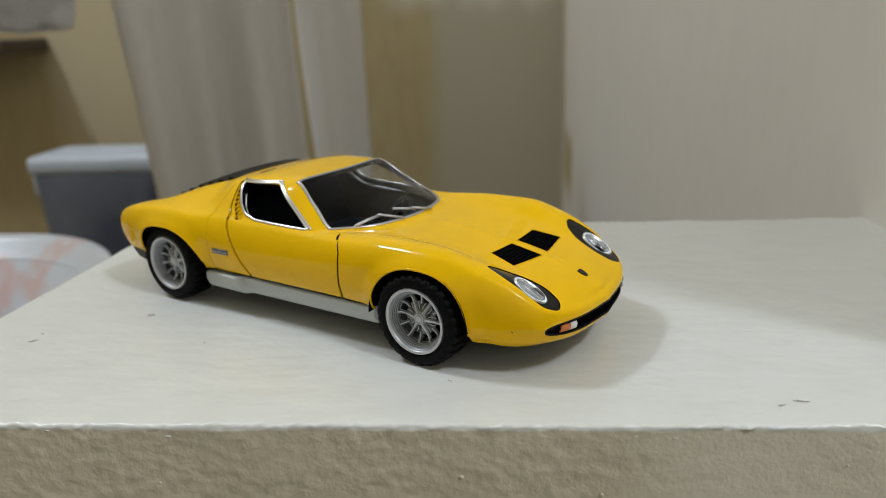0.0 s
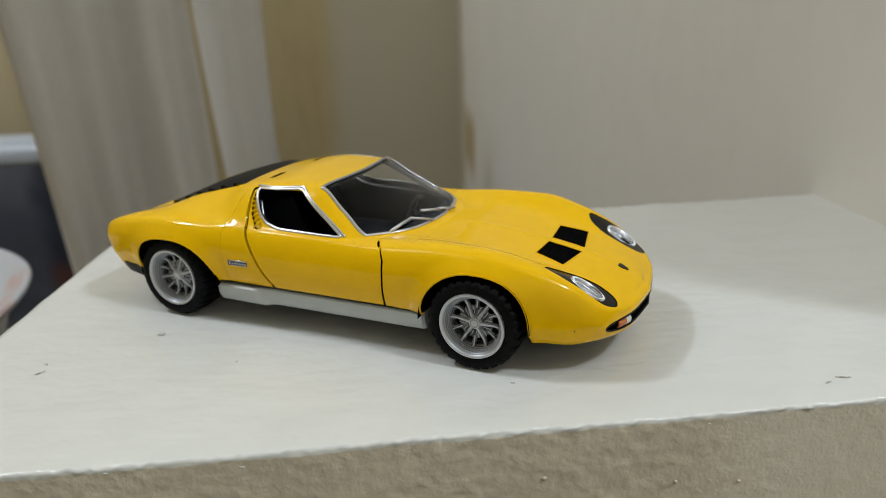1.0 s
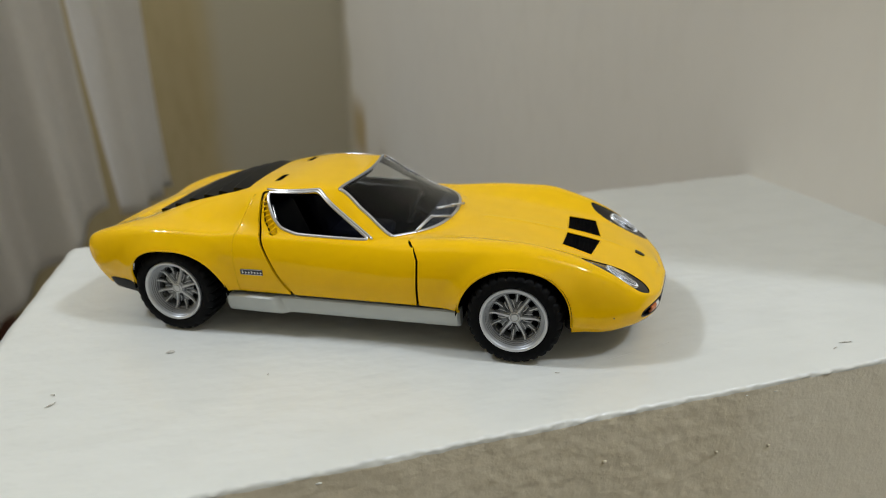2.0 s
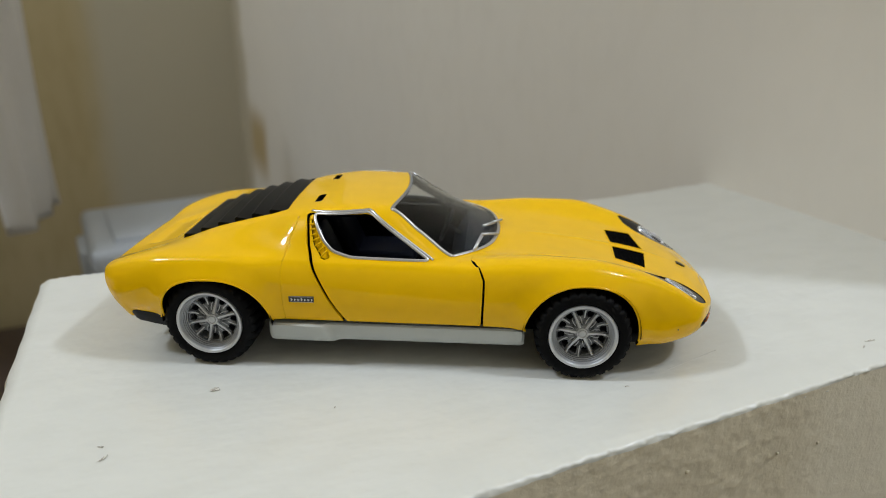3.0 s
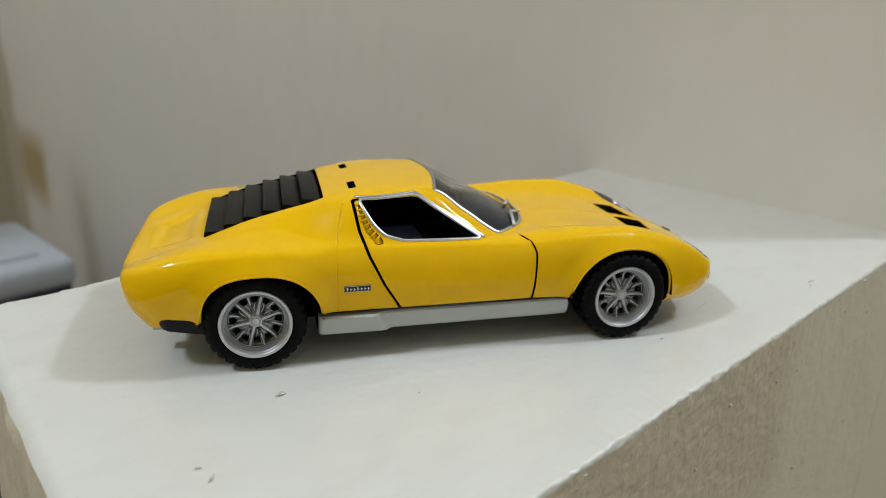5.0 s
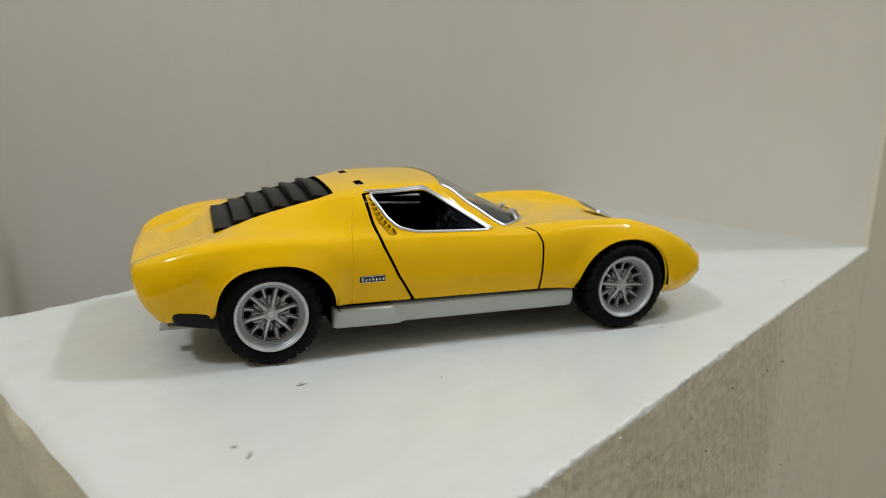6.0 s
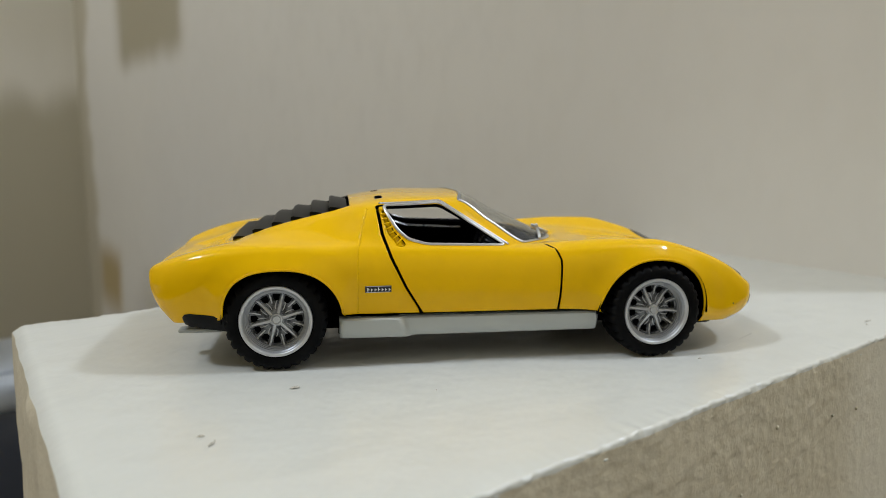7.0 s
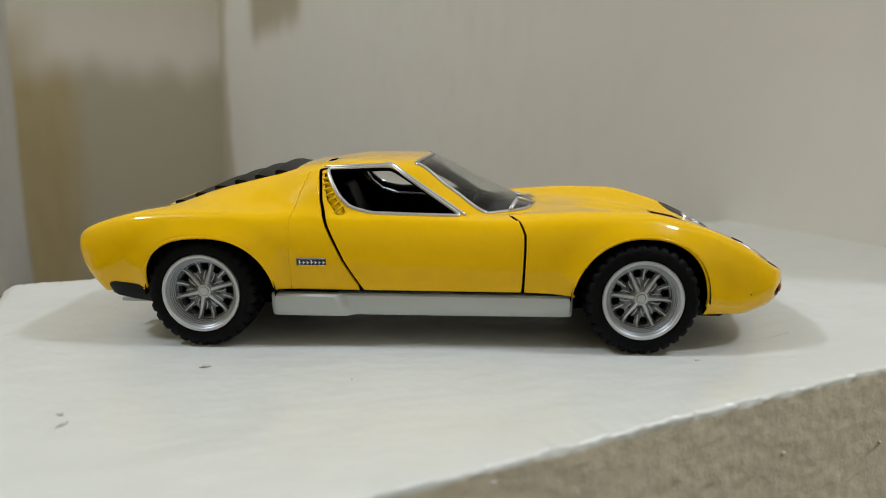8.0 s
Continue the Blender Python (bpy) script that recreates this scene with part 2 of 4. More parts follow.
def tube(points, radius, seg=8, flat=1.0, closed=False, normals=None):
    """Verts and faces of a rod along the points; flat squeezes it along the given normals."""
    pts = [Vector(p) for p in points]
    n, vs, fs = len(pts), [], []
    for i, p in enumerate(pts):
        a, b = pts[(i - 1) % n if closed else max(i - 1, 0)], pts[(i + 1) % n if closed else min(i + 1, n - 1)]
        d = (b - a).normalized()
        up = Vector(normals[i]) if normals else (Vector((0, 0, 1)) if abs(d.z) < 0.9 else Vector((1, 0, 0)))
        side = d.cross(up).normalized()
        up = side.cross(d).normalized()
        for k in range(seg):
            w = 2 * math.pi * k / seg
            vs.append(p + side * (radius * math.cos(w)) + up * (radius * flat * math.sin(w)))
    last = n if closed else n - 1
    for i in range(last):
        j = (i + 1) % n
        for k in range(seg):
            m = (k + 1) % seg
            fs.append((i * seg + k, i * seg + m, j * seg + m, j * seg + k))
    if not closed:
        fs.append(tuple(range(seg - 1, -1, -1)))
        fs.append(tuple((n - 1) * seg + k for k in range(seg)))
    return vs, fs


def empty(name, label, category, group=""):
    ob = new(name)
    ob.empty_display_size = 0.02
    return tagged(ob, label, category, group)


# ---------------------------------------------------------------- the room
CEIL, FLOOR = 1.75, -0.92
LEFT, RIGHT, FRONT, BACK = -2.0, 1.6, -1.9, 1.03
WALL_A, LEDGE_L, LEDGE_F, LEDGE_B = 0.150, -0.0833, -0.0616, 0.060


def room_box(name, a0, a1, b0, b1, z0, z1, material, label, bevel=0.0):
    me = bm_mesh(name, box_bm(a0, a1, b0, b1, z0, z1, bevel), material)
    ob = new(name, me)
    ob.matrix_world = ROOM
    return tagged(ob, label, "", "", "structure")


room_box("floor", LEFT, RIGHT, FRONT, BACK, FLOOR - 0.1, FLOOR, M_FLOOR, "dark worn floor of the room")
# Ceiling and next three walls are unseen: added, toned to set fill light.
room_box("ceiling", LEFT, RIGHT, FRONT, BACK, CEIL, CEIL + 0.1, M_CEIL, "unseen grey-beige ceiling, added to shape the fill light")
room_box("wall_left", LEFT - 0.15, LEFT, FRONT, BACK, FLOOR, CEIL, M_BEIGE, "unseen ochre beige wall, added to close the room and shape fill light")
room_box("wall_behind", LEFT, RIGHT, FRONT - 0.15, FRONT, FLOOR, CEIL, M_WALL, "unseen off-white wall, added to bounce fill light")
room_box("wall_far_right", RIGHT, RIGHT + 0.15, FRONT, LEDGE_F, FLOOR, CEIL, M_BEIGE, "unseen ochre beige wall, added to close the room and shape fill light")
room_box("wall_back", LEFT, WALL_A, BACK, BACK + 0.15, FLOOR, CEIL, M_WALL_BACK, "ochre wall half brushed over in grey-beige and cream paint")
room_box("wall_side", WALL_A, RIGHT, LEDGE_F, BACK + 0.15, FLOOR, CEIL, M_WALL_SIDE, "unseen off-white wall, added to bounce fill light with unpainted ochre patches near the corner", 0.0007)


def hill(a, b, z, s):
    return noise.noise(Vector((a * s, b * s, z * s)))


def make_ledge():
    """The half wall: a painted top with a worn, rounded rim and rough plaster below it."""
    A0, A1, B0, B1 = LEDGE_L, WALL_A, LEDGE_F, LEDGE_B
    r = 0.0007
    vs, fs, mi, grid = [], [], [], {}
    na = 560
    prof = []          # across: front face up, over the rim, top, over the back rim and down
    for k in range(220):
        prof.append((B0, -0.115 + 0.1140 * (k / 219) ** 0.85, 0))
    for k in range(1, 7):
        w = math.pi / 2 * k / 6
        prof.append((B0 + r * (1 - math.cos(w)), -r + r * math.sin(w), 1))
    for k in range(1, 60):
        prof.append((B0 + r + (B1 - B0 - 2 * r) * k / 60, 0.0, 1))
    for k in range(0, 7):
        w = math.pi / 2 * k / 6
        prof.append((B1 - r + r * math.sin(w), -r + r * math.cos(w), 1))
    prof += [(B1, -0.02, 2), (B1, -0.06, 2), (B1, FLOOR, 2)]
    prof = [(B0, FLOOR, 0), (B0, -0.3, 0)] + prof
    for i in range(na + 1):
        a = A0 + (A1 - A0) * i / na
        for k, (b, z, kind) in enumerate(prof):
            db = dz = 0.0
            if kind == 0 and z > -0.2:
                rough = 1 - 0.7 * min(1, max(0, (a - 0.045) / 0.03))
                t = 0.72 * rough * (hill(a, 0, z, 330) * 0.00020 + hill(a * 0.9, 3, z, 620) * 0.00018 + hill(a, 5, z, 1050) * 0.00008) + hill(a, 7, z, 60) * 0.0003
                db = -t
                if z > -0.004:
                    dz = hill(a, 2, 3, 300) * 0.0002 + hill(a, 6, 3, 90) * 0.0002
            if kind == 1:
                edge = max(0.0, 1 - min(b - B0, B1 - b) / 0.0035)
                dz = hill(a, b, 1, 25) * 0.0002 + hill(a, b * 0.6, 5, 130) * 0.00005
                dz += edge * (hill(a, 0, 2, 260) * 0.00018 + hill(a, 0, 9, 70) * 0.0003 + hill(a, b, 3, 700) * 0.00022)
                db = edge * (hill(a, 4, 2, 240) * 0.0003 + hill(a, 8, 2, 620) * 0.0004)
            # the free end runs a little askew and is worn round
            e = (a - A0)
            da = 0.085 * b * (1 - e / (A1 - A0)) + 0.0004 * hill(1, b, z, 120) * max(0.0, 1 - e / 0.01)
            if kind == 1 and e < 0.003:
                dz -= 0.0013 * (1 - e / 0.003) ** 2
            vs.append((a + da, b + db, z + dz))
    n = len(prof)
    for i in range(na):
        for k in range(n - 1):
            fs.append((i * n + k, (i + 1) * n + k, (i + 1) * n + k + 1, i * n + k + 1))
            mi.append(0 if prof[k][2] == 1 or prof[k + 1][2] == 1 else 1)
    # end face, grey and dented
    base = len(vs)
    nb, nz = 70, 40
    for k in range(nz + 1):
        z = -0.0012 - 0.11 * (k / nz) ** 1.2 if k < nz else FLOOR
        for j in range(nb + 1):
            b = B0 + (B1 - B0) * j / nb
            d = 0.0 if k == 0 else 0.0004 * (1 - math.exp(-k / 2.0)) + hill(9, b, z, 160) * 0.0004 + hill(4, b, z, 50) * 0.0007
            vs.append((A0 + 0.085 * b + 0.0004 * hill(1, b, 0, 120) - d, b, z))
    for k in range(nz):
        for j in range(nb):
            q = base + k * (nb + 1) + j
            fs.append((q, q + 1, q + nb + 2, q + nb + 1))
            mi.append(1)
    me = mesh_of("ledge", vs, fs, [M_TOP, M_PLASTER], True, mi)
    ob = new("ledge", me)
    ob.matrix_world = ROOM
    tagged(ob, "half wall with glossy off-white painted top and rough beige plaster face", "", "", "structure")
    # beads of thick paint along the front rim
    rng = random.Random(5)
    for c in range(46):
        a = rng.uniform(A0 + 0.01, A1 - 0.004)
        size = rng.uniform(0.00018, 0.00042) * (1.3 if a > 0.09 else 1)
        bm = bmesh.new()
        bmesh.ops.create_icosphere(bm, subdivisions=2, radius=1.0)
        for v in bm.verts:
            k = 1 + 0.35 * noise.noise(v.co * 1.7 + Vector((c, 0, 0)))
            v.co = Vector((v.co.x * size * rng.uniform(1.9, 2.1) * k, v.co.y * size * k, v.co.z * size * 0.7 * k))
        bead = part("paint_bead", bm_mesh("paint_bead", bm, M_TOP, True), ob)
        bead.location = (a, B0 + 0.0006 + rng.uniform(-0.0006, 0.0012), -0.0012 + rng.uniform(-0.0012, 0.0006))
    pts = [ROOM.inverted() @ Vector((x, y, -0.00013)) for x, y in ((0.0430, -0.0252), (0.0487, -0.0226), (0.0546, -0.0200), (0.0608, -0.0152), (0.0669, -0.0105))]
    vs, fs = tube(pts, 0.00022, 6, 0.6)
    part("brush_ridge", mesh_of("brush_ridge", vs, fs, M_TOP), ob)
    for c in range(34):
        a, z = rng.uniform(A0 + 0.005, A1 - 0.01), rng.uniform(-0.075, -0.006)
        size = rng.uniform(0.0002, 0.0005)
        bm = bmesh.new()
        bmesh.ops.create_icosphere(bm, subdivisions=1, radius=size)
        for v in bm.verts:
            v.co.x *= 1 + 0.4 * noise.noise(v.co * 4000 + Vector((c, 1, 0)))
            v.co.y *= 0.6
        g = part("plaster_grain", bm_mesh("plaster_grain", bm, M_PLASTER, True), ob)
        g.location = (a, B0 - 0.0002, z)
    return ob


make_ledge()

# ---------------------------------------------------------------- the toy car
MM = 0.001
# character lines of one half of the body, tail to nose: x, half width, height in millimetres
L_BOTTOM = [(-57, 0, 8.4), (-57, 13, 8.4), (-56.2, 19.6, 8.6), (-54.3, 22.4, 8.9), (-46, 23.8, 9.8), (-36.8, 23.9, 10), (-27, 23.7, 10), (-21, 23.6, 10), (-12, 23.5, 10), (-2, 23.5, 10),
            (5, 23.5, 10), (11, 23.5, 10), (17, 23.5, 10), (27, 23.4, 9.4), (37, 23.2, 7.8), (46, 22, 6.5), (53, 20.2, 6), (57, 17, 5.6), (60.5, 9.5, 5.2), (61.5, 0, 5.2)]
L_LOWER = [(-59.6, 0, 12), (-59.4, 13, 12), (-58.7, 20.3, 12.3), (-55.8, 23.6, 12.8), (-46, 25.6, 13.6), (-36.8, 26, 14), (-27, 25.4, 14), (-21, 24.8, 14), (-12, 24.6, 14), (-2, 24.6, 14),
           (5, 24.6, 14), (11, 24.6, 14), (18, 24.6, 14), (28, 25, 13), (37, 25.2, 11.5), (46, 24.2, 9.6), (54, 21.8, 8.2), (59.5, 18, 7.4), (63.7, 10, 6.9), (65, 0, 6.8)]
L_WIDE = [(-60.8, 0, 15.8), (-60.5, 13, 15.8), (-59.7, 20.5, 16), (-56.6, 24, 16.8), (-47, 26.2, 18.2), (-36.8, 26.7, 18.8), (-27, 26, 18.6), (-21, 25, 18.3), (-12, 24.5, 18.3), (-2, 24.4, 18.3),
          (5, 24.4, 18.3), (11, 24.4, 18.3), (18, 24.5, 18.2), (28, 25, 18), (37, 25.5, 17.7), (46, 24.4, 15.8), (54, 22, 13.2), (59.9, 19.4, 10.4), (64.2, 10.5, 9), (65.7, 0, 8.9)]
L_CREST = [(-60.9, 0, 17.5), (-60.6, 13, 17.5), (-59.8, 19.8, 18.3), (-56.5, 22.6, 20.1), (-47, 24.6, 22.5), (-36.8, 25, 23.0), (-27, 24.4, 22.6), (-21, 23.8, 22.2), (-12, 23.2, 22.1), (-2, 23, 22),
           (5, 22.9, 21.9), (11, 22.8, 21.9), (18, 22.9, 22), (28, 23.2, 22.5), (37, 23.1, 22.6), (46, 22, 20.9), (54, 20.3, 17.8), (60.2, 18.3, 13.6), (64.4, 10.5, 11.5), (65.7, 0, 11.2)]
L_BELT = [(-60.5, 0, 18.0), (-60.2, 11.5, 18.0), (-58.9, 17.4, 19.2), (-55.5, 19.4, 20.7), (-46.5, 20.4, 23.1), (-36.8, 20.2, 24.0), (-27, 20.6, 23.6), (-20, 21.4, 23.9), (-11.5, 21.5, 23), (-3, 21.6, 22.7),
          (4, 21.5, 22.5), (9.5, 20.9, 22.3), (14, 20, 22.5), (28, 19.6, 23.5), (37, 19.6, 23.4), (46, 18.8, 21.4), (54, 17.4, 18.1), (60.6, 16, 13.9), (64.1, 9.8, 12.2), (65.3, 0, 11.9)]
L_RAIL = [(-60.0, 0, 18.3), (-59.7, 9, 18.3), (-57.8, 13.3, 18.9), (-54, 13.6, 20.0), (-46, 13.4, 22.6), (-36.8, 13.4, 25.9), (-27, 13.4, 28.3), (-20, 15.4, 29.8), (-11, 16.2, 30.9), (-2.5, 15.6, 30.9),
          (4.0, 17.6, 26.7), (10.4, 19.8, 22.5), (16, 17, 22.4), (28, 14, 21.8), (37, 13.5, 20.9), (46, 12.8, 19.2), (54, 12, 17.0), (60.2, 11.3, 14.4), (63.2, 7.8, 12.8), (64.3, 0, 12.5)]
L_MID = [(-59.5, 0, 18.5), (-59.2, 5, 18.5), (-57.3, 7, 18.9), (-53.5, 7, 19.9), (-46, 7, 22.5), (-36.8, 7, 26.2), (-27, 7, 29.0), (-20, 7.6, 30.4), (-11, 7.9, 31.4), (-1.2, 7.7, 31.4),
         (8.1, 8.9, 27.1), (18.9, 11.8, 22.4), (21.3, 10, 21.9), (29, 7, 21.3), (37, 6.5, 20.4), (46, 6.2, 18.9), (54, 6, 17.0), (59.5, 5.6, 15.2), (62.6, 4, 13.6), (64, 0, 13.1)]
L_SPINE = [(-59.2, 0, 18.6), (-59.0, 0, 18.6), (-57.2, 0, 19.0), (-53.5, 0, 19.9), (-46, 0, 22.6), (-36.8, 0, 26.4), (-27, 0, 29.2), (-20, 0, 30.5), (-11, 0, 31.5), (-0.6, 0, 31.5),
           (10.1, 0, 27.0), (21, 0, 22.3), (23.8, 0, 21.8), (30, 0, 21.2), (37, 0, 20.4), (46, 0, 18.9), (54, 0, 17.1), (59.5, 0, 15.3), (61.9, 0, 14.2), (63.1, 0, 13.6)]
NET = np.array([L_BOTTOM, L_LOWER, L_WIDE, L_CREST, L_BELT, L_RAIL, L_MID, L_SPINE], dtype=float)


def pchip(table, q):
    """Smooth values without overshoot: table over whole numbers along its first axis, at the places q."""
    d = np.diff(table, axis=0)
    m = np.zeros_like(table)
    a, b = d[:-1], d[1:]
    same = a * b > 0
    m[1:-1] = np.where(same, 2 * a * b / np.where(same, a + b, 1), 0)
    m[0], m[-1] = d[0], d[-1]
    i = np.clip(np.floor(q).astype(int), 0, len(table) - 2)
    t = (q - i).reshape((-1,) + (1,) * (table.ndim - 1))
    h00, h10, h01, h11 = 2 * t**3 - 3 * t**2 + 1, t**3 - 2 * t**2 + t, -2 * t**3 + 3 * t**2, t**3 - t**2
    return h00 * table[i] + h10 * m[i] + h01 * table[i + 1] + h11 * m[i + 1]


GRID = []


def skin_at(u, v, sign=1):
    """The place on the skin at u along the car and v across it."""
    g = GRID[0]
    a, b = v / 7 * (g.shape[0] - 1), u / 19 * (g.shape[1] - 1)
    i, j = min(int(a), g.shape[0] - 2), min(int(b), g.shape[1] - 2)
    s, t = a - i, b - j
    p = (1 - s) * ((1 - t) * g[i, j] + t * g[i, j + 1]) + s * ((1 - t) * g[i + 1, j] + t * g[i + 1, j + 1])
    return Vector((p[0], sign * p[1], p[2]))


def shell(nu, nv):
    """The whole skin: columns x y z u v, and triangles."""
    u, v = np.linspace(0, 19, nu), np.linspace(0, 7, nv)
    lines = pchip(np.transpose(NET, (1, 0, 2)), u)          # along the car
    P = pchip(np.transpose(lines, (1, 0, 2)), v)            # across it
    for _ in range(30):                                     # rounded crests
        Q = np.concatenate([P[1:], P[-2:-1] * np.array([1, -1, 1])])
        P[1:] = 0.25 * P[:-1] + 0.5 * P[1:] + 0.25 * Q[1:]
    U, V = np.broadcast_to(u[None, :], (nv, nu)), np.broadcast_to(v[:, None], (nv, nu))
    half = np.concatenate([P, U[..., None], V[..., None]], axis=2)
    GRID.append(half)
    idx = np.arange(nu * nv).reshape(nv, nu)
    a, b, c, d = idx[:-1, :-1].ravel(), idx[:-1, 1:].ravel(), idx[1:, 1:].ravel(), idx[1:, :-1].ravel()
    T = np.concatenate([np.stack([a, b, c], 1), np.stack([a, c, d], 1)])
    left = half.reshape(-1, 5)
    right = left.copy()
    right[:, 1] *= -1
    T2 = T[:, ::-1].copy()
    other = np.arange(len(right)) + len(left)
    top = idx[-1]
    other[top] = top                                        # one spine for both halves
    for end in (idx[:, 0], idx[:, -1]):
        other[end] = end
    return np.concatenate([left, right]), np.concatenate([T[:, ::-1], other[T2][:, ::-1]])


def tidy(V, T):
    T = T[(T[:, 0] != T[:, 1]) & (T[:, 1] != T[:, 2]) & (T[:, 0] != T[:, 2])]
    used = np.unique(T)
    back = np.full(len(V), -1)
    back[used] = np.arange(len(used))
    return V[used], back[T]


def clip(V, T, g):
    """The part of a triangle mesh where g is positive, cut cleanly along g = 0."""
    g = np.where(np.abs(g) < 1e-7, 1e-7, g)
    s = g[T] > 0
    n = s.sum(1)
    keep = [T[n == 3]]
    new_v, made, out = [], {}, []

    def cut(i, j):
        key = (i, j) if i < j else (j, i)
        if key not in made:
            t = g[i] / (g[i] - g[j])
            made[key] = len(V) + len(new_v)
            new_v.append(V[i] + (V[j] - V[i]) * t)
        return made[key]

    for tri, on in zip(T[(n == 1) | (n == 2)], s[(n == 1) | (n == 2)]):
        k = int(np.argmax(on)) if on.sum() == 1 else int(np.argmin(on))
        a, b, c = int(tri[k]), int(tri[(k + 1) % 3]), int(tri[(k + 2) % 3])
        if on.sum() == 1:
            out.append((a, cut(a, b), cut(a, c)))
        else:
            p, q = cut(a, b), cut(a, c)
            out += [(p, b, c), (p, c, q)]
    W = np.concatenate([V, np.array(new_v)]) if new_v else V
    if out:
        keep.append(np.array(out))
    return tidy(W, np.concatenate(keep))


def poly_dist(px, py, pts):
    """Signed distance to a polygon, negative inside."""
    d = np.full(len(px), 1e9)
    inside = np.zeros(len(px), bool)
    for (x0, y0), (x1, y1) in zip(pts, pts[1:] + pts[:1]):
        ex, ey = x1 - x0, y1 - y0
        t = np.clip(((px - x0) * ex + (py - y0) * ey) / (ex * ex + ey * ey), 0, 1)
        d = np.minimum(d, np.hypot(px - x0 - t * ex, py - y0 - t * ey))
        hit = ((y0 > py) != (y1 > py)) & (px < (x1 - x0) * (py - y0) / (y1 - y0 + 1e-12) + x0)
        inside ^= hit
    return np.where(inside, -d, d)


def rounded(pts, r, n=5):
    """A polygon with its corners rounded."""
    out = []
    for i, p in enumerate(pts):
        p, a, b = np.array(p, float), np.array(pts[i - 1], float), np.array(pts[(i + 1) % len(pts)], float)
        da, db = a - p, b - p
        k = min(r, 0.45 * np.hypot(*da), 0.45 * np.hypot(*db))
        s, e = p + da / np.hypot(*da) * k, p + db / np.hypot(*db) * k
        for j in range(n + 1):
            t = j / n
            q = (1 - t) ** 2 * s + 2 * t * (1 - t) * p + t * t * e
            out.append((float(q[0]), float(q[1])))
    return out


WINDOW = rounded([(-16.4, 29.7), (-5.5, 30.1), (6.6, 22.6), (-8.6, 23.15), (-11.9, 23.9), (-13.9, 25.6), (-15.6, 28.2)], 0.9)
DOOR = [(-9.2, 8.0), (-9.4, 10.0), (-12.5, 15.2), (-15.2, 20.8), (-16.7, 24.9), (-17.6, 29.9), (-15.6, 29.5), (-5.4, 29.6), (4.8, 23.0), (8.2, 22.75), (14.4, 22.7), (16.4, 21.8), (17.2, 19.8), (17.2, 17.2), (16.9, 8.0)]
INTAKE = rounded([(-17.3, 29.6), (-16.9, 29.5), (-14.7, 25.1), (-12.9, 23.4), (-12.6, 22.7), (-14.0, 22.5), (-16.0, 24.9)], 0.4, 3)
LOUVRE = [(-45.6, -13.6), (-23.0, -12.5), (-23.0, 12.5), (-45.6, 13.6)]
# centre, half length, height and the fullness of the rear and front halves of each wheel arch
ARCH = ((-35.5, 8.9, 11.0, 10.35, 2.7, 2.15), (36.5, 8.8, 11.2, 11.05, 2.0, 2.35))
LAMP = rounded([(48.3, 18.4), (49.4, 15.6), (53.3, 12.9), (57.8, 12.0), (61.2, 13.0), (62.2, 15.3), (60.2, 17.6), (54.0, 18.7)], 1.9)


def arch_gap(x, z, arch):
    """Distance from the edge of a wheel arch, negative inside."""
    cx, cz, rx, rz, rear, front = arch
    dx, dz = (x - cx) / rx, np.abs(z - cz) / rz
    p = np.where(dx < 0, rear, front)
    return ((np.abs(dx) ** p + dz ** p) ** (1 / p) - 1) * rz


def arch_line(arch, n, a0, a1):
    """Points along the edge of a wheel arch, from angle a0 to a1 in half turns."""
    cx, cz, rx, rz, rear, front = arch
    out = []
    for a in np.linspace(a0 * math.pi, a1 * math.pi, n):
        c, d = math.cos(a), math.sin(a)
        p = rear if c < 0 else front
        k = (abs(c) ** p + abs(d) ** p) ** (-1 / p)
        out.append((cx + rx * k * c, cz + rz * k * d))
    return out


VENT = rounded([(44.6, 1.1), (44.2, 9.2), (50.3, 10.8), (51.8, 1.1)], 0.25, 3)

V0, T0 = shell(320, 100)
DECK = rounded([(-47.0, -11.6), (-57.0, -8.8), (-57.0, 8.8), (-47.0, 11.6)], 2.0)


def swell(V):
    """Flared wheel-arch rims, a crease under the flare, and the sunken deck behind the slats."""
    V = V.copy()
    for arch in ARCH:
        d = arch_gap(V[:, 0], V[:, 2], arch)
        flank = np.clip((3.1 - V[:, 4]) / 0.6, 0, 1)
        V[:, 1] += np.sign(V[:, 1]) * flank * (0.42 * np.exp(-(d / 1.3) ** 2) - 0.12 * np.exp(-((d - 3.0) / 1.3) ** 2))
    e = poly_dist(V[:, 0], V[:, 1], DECK)
    k = np.clip(-e / 3.2, 0, 1)
    V[:, 2] -= 0.6 * k * k * (3 - 2 * k) * (V[:, 4] > 4.2)
    # soft bulge lines of the bonnet
    y = np.abs(V[:, 1])
    ridge = 12.9 - (V[:, 0] - 22) * 0.06
    k = np.clip((V[:, 0] - 22) / 6, 0, 1) * np.clip((60 - V[:, 0]) / 8, 0, 1) * (V[:, 4] > 4.3)
    w = np.clip((ridge - y) / 5.5 + 0.5, 0, 1)
    V[:, 2] += 0.24 * k * w * w * (3 - 2 * w)
    V[:, 2] += 0.14 * np.exp(-(y / 0.5) ** 2) * np.clip((V[:, 0] - 25) / 3, 0, 1) * np.clip((58 - V[:, 0]) / 4, 0, 1) * (V[:, 4] > 6)
    return V


V0 = swell(V0)
from mathutils.bvhtree import BVHTree

SKIN = BVHTree.FromPolygons([Vector(p[:3]) for p in V0], [tuple(t) for t in T0.tolist()])


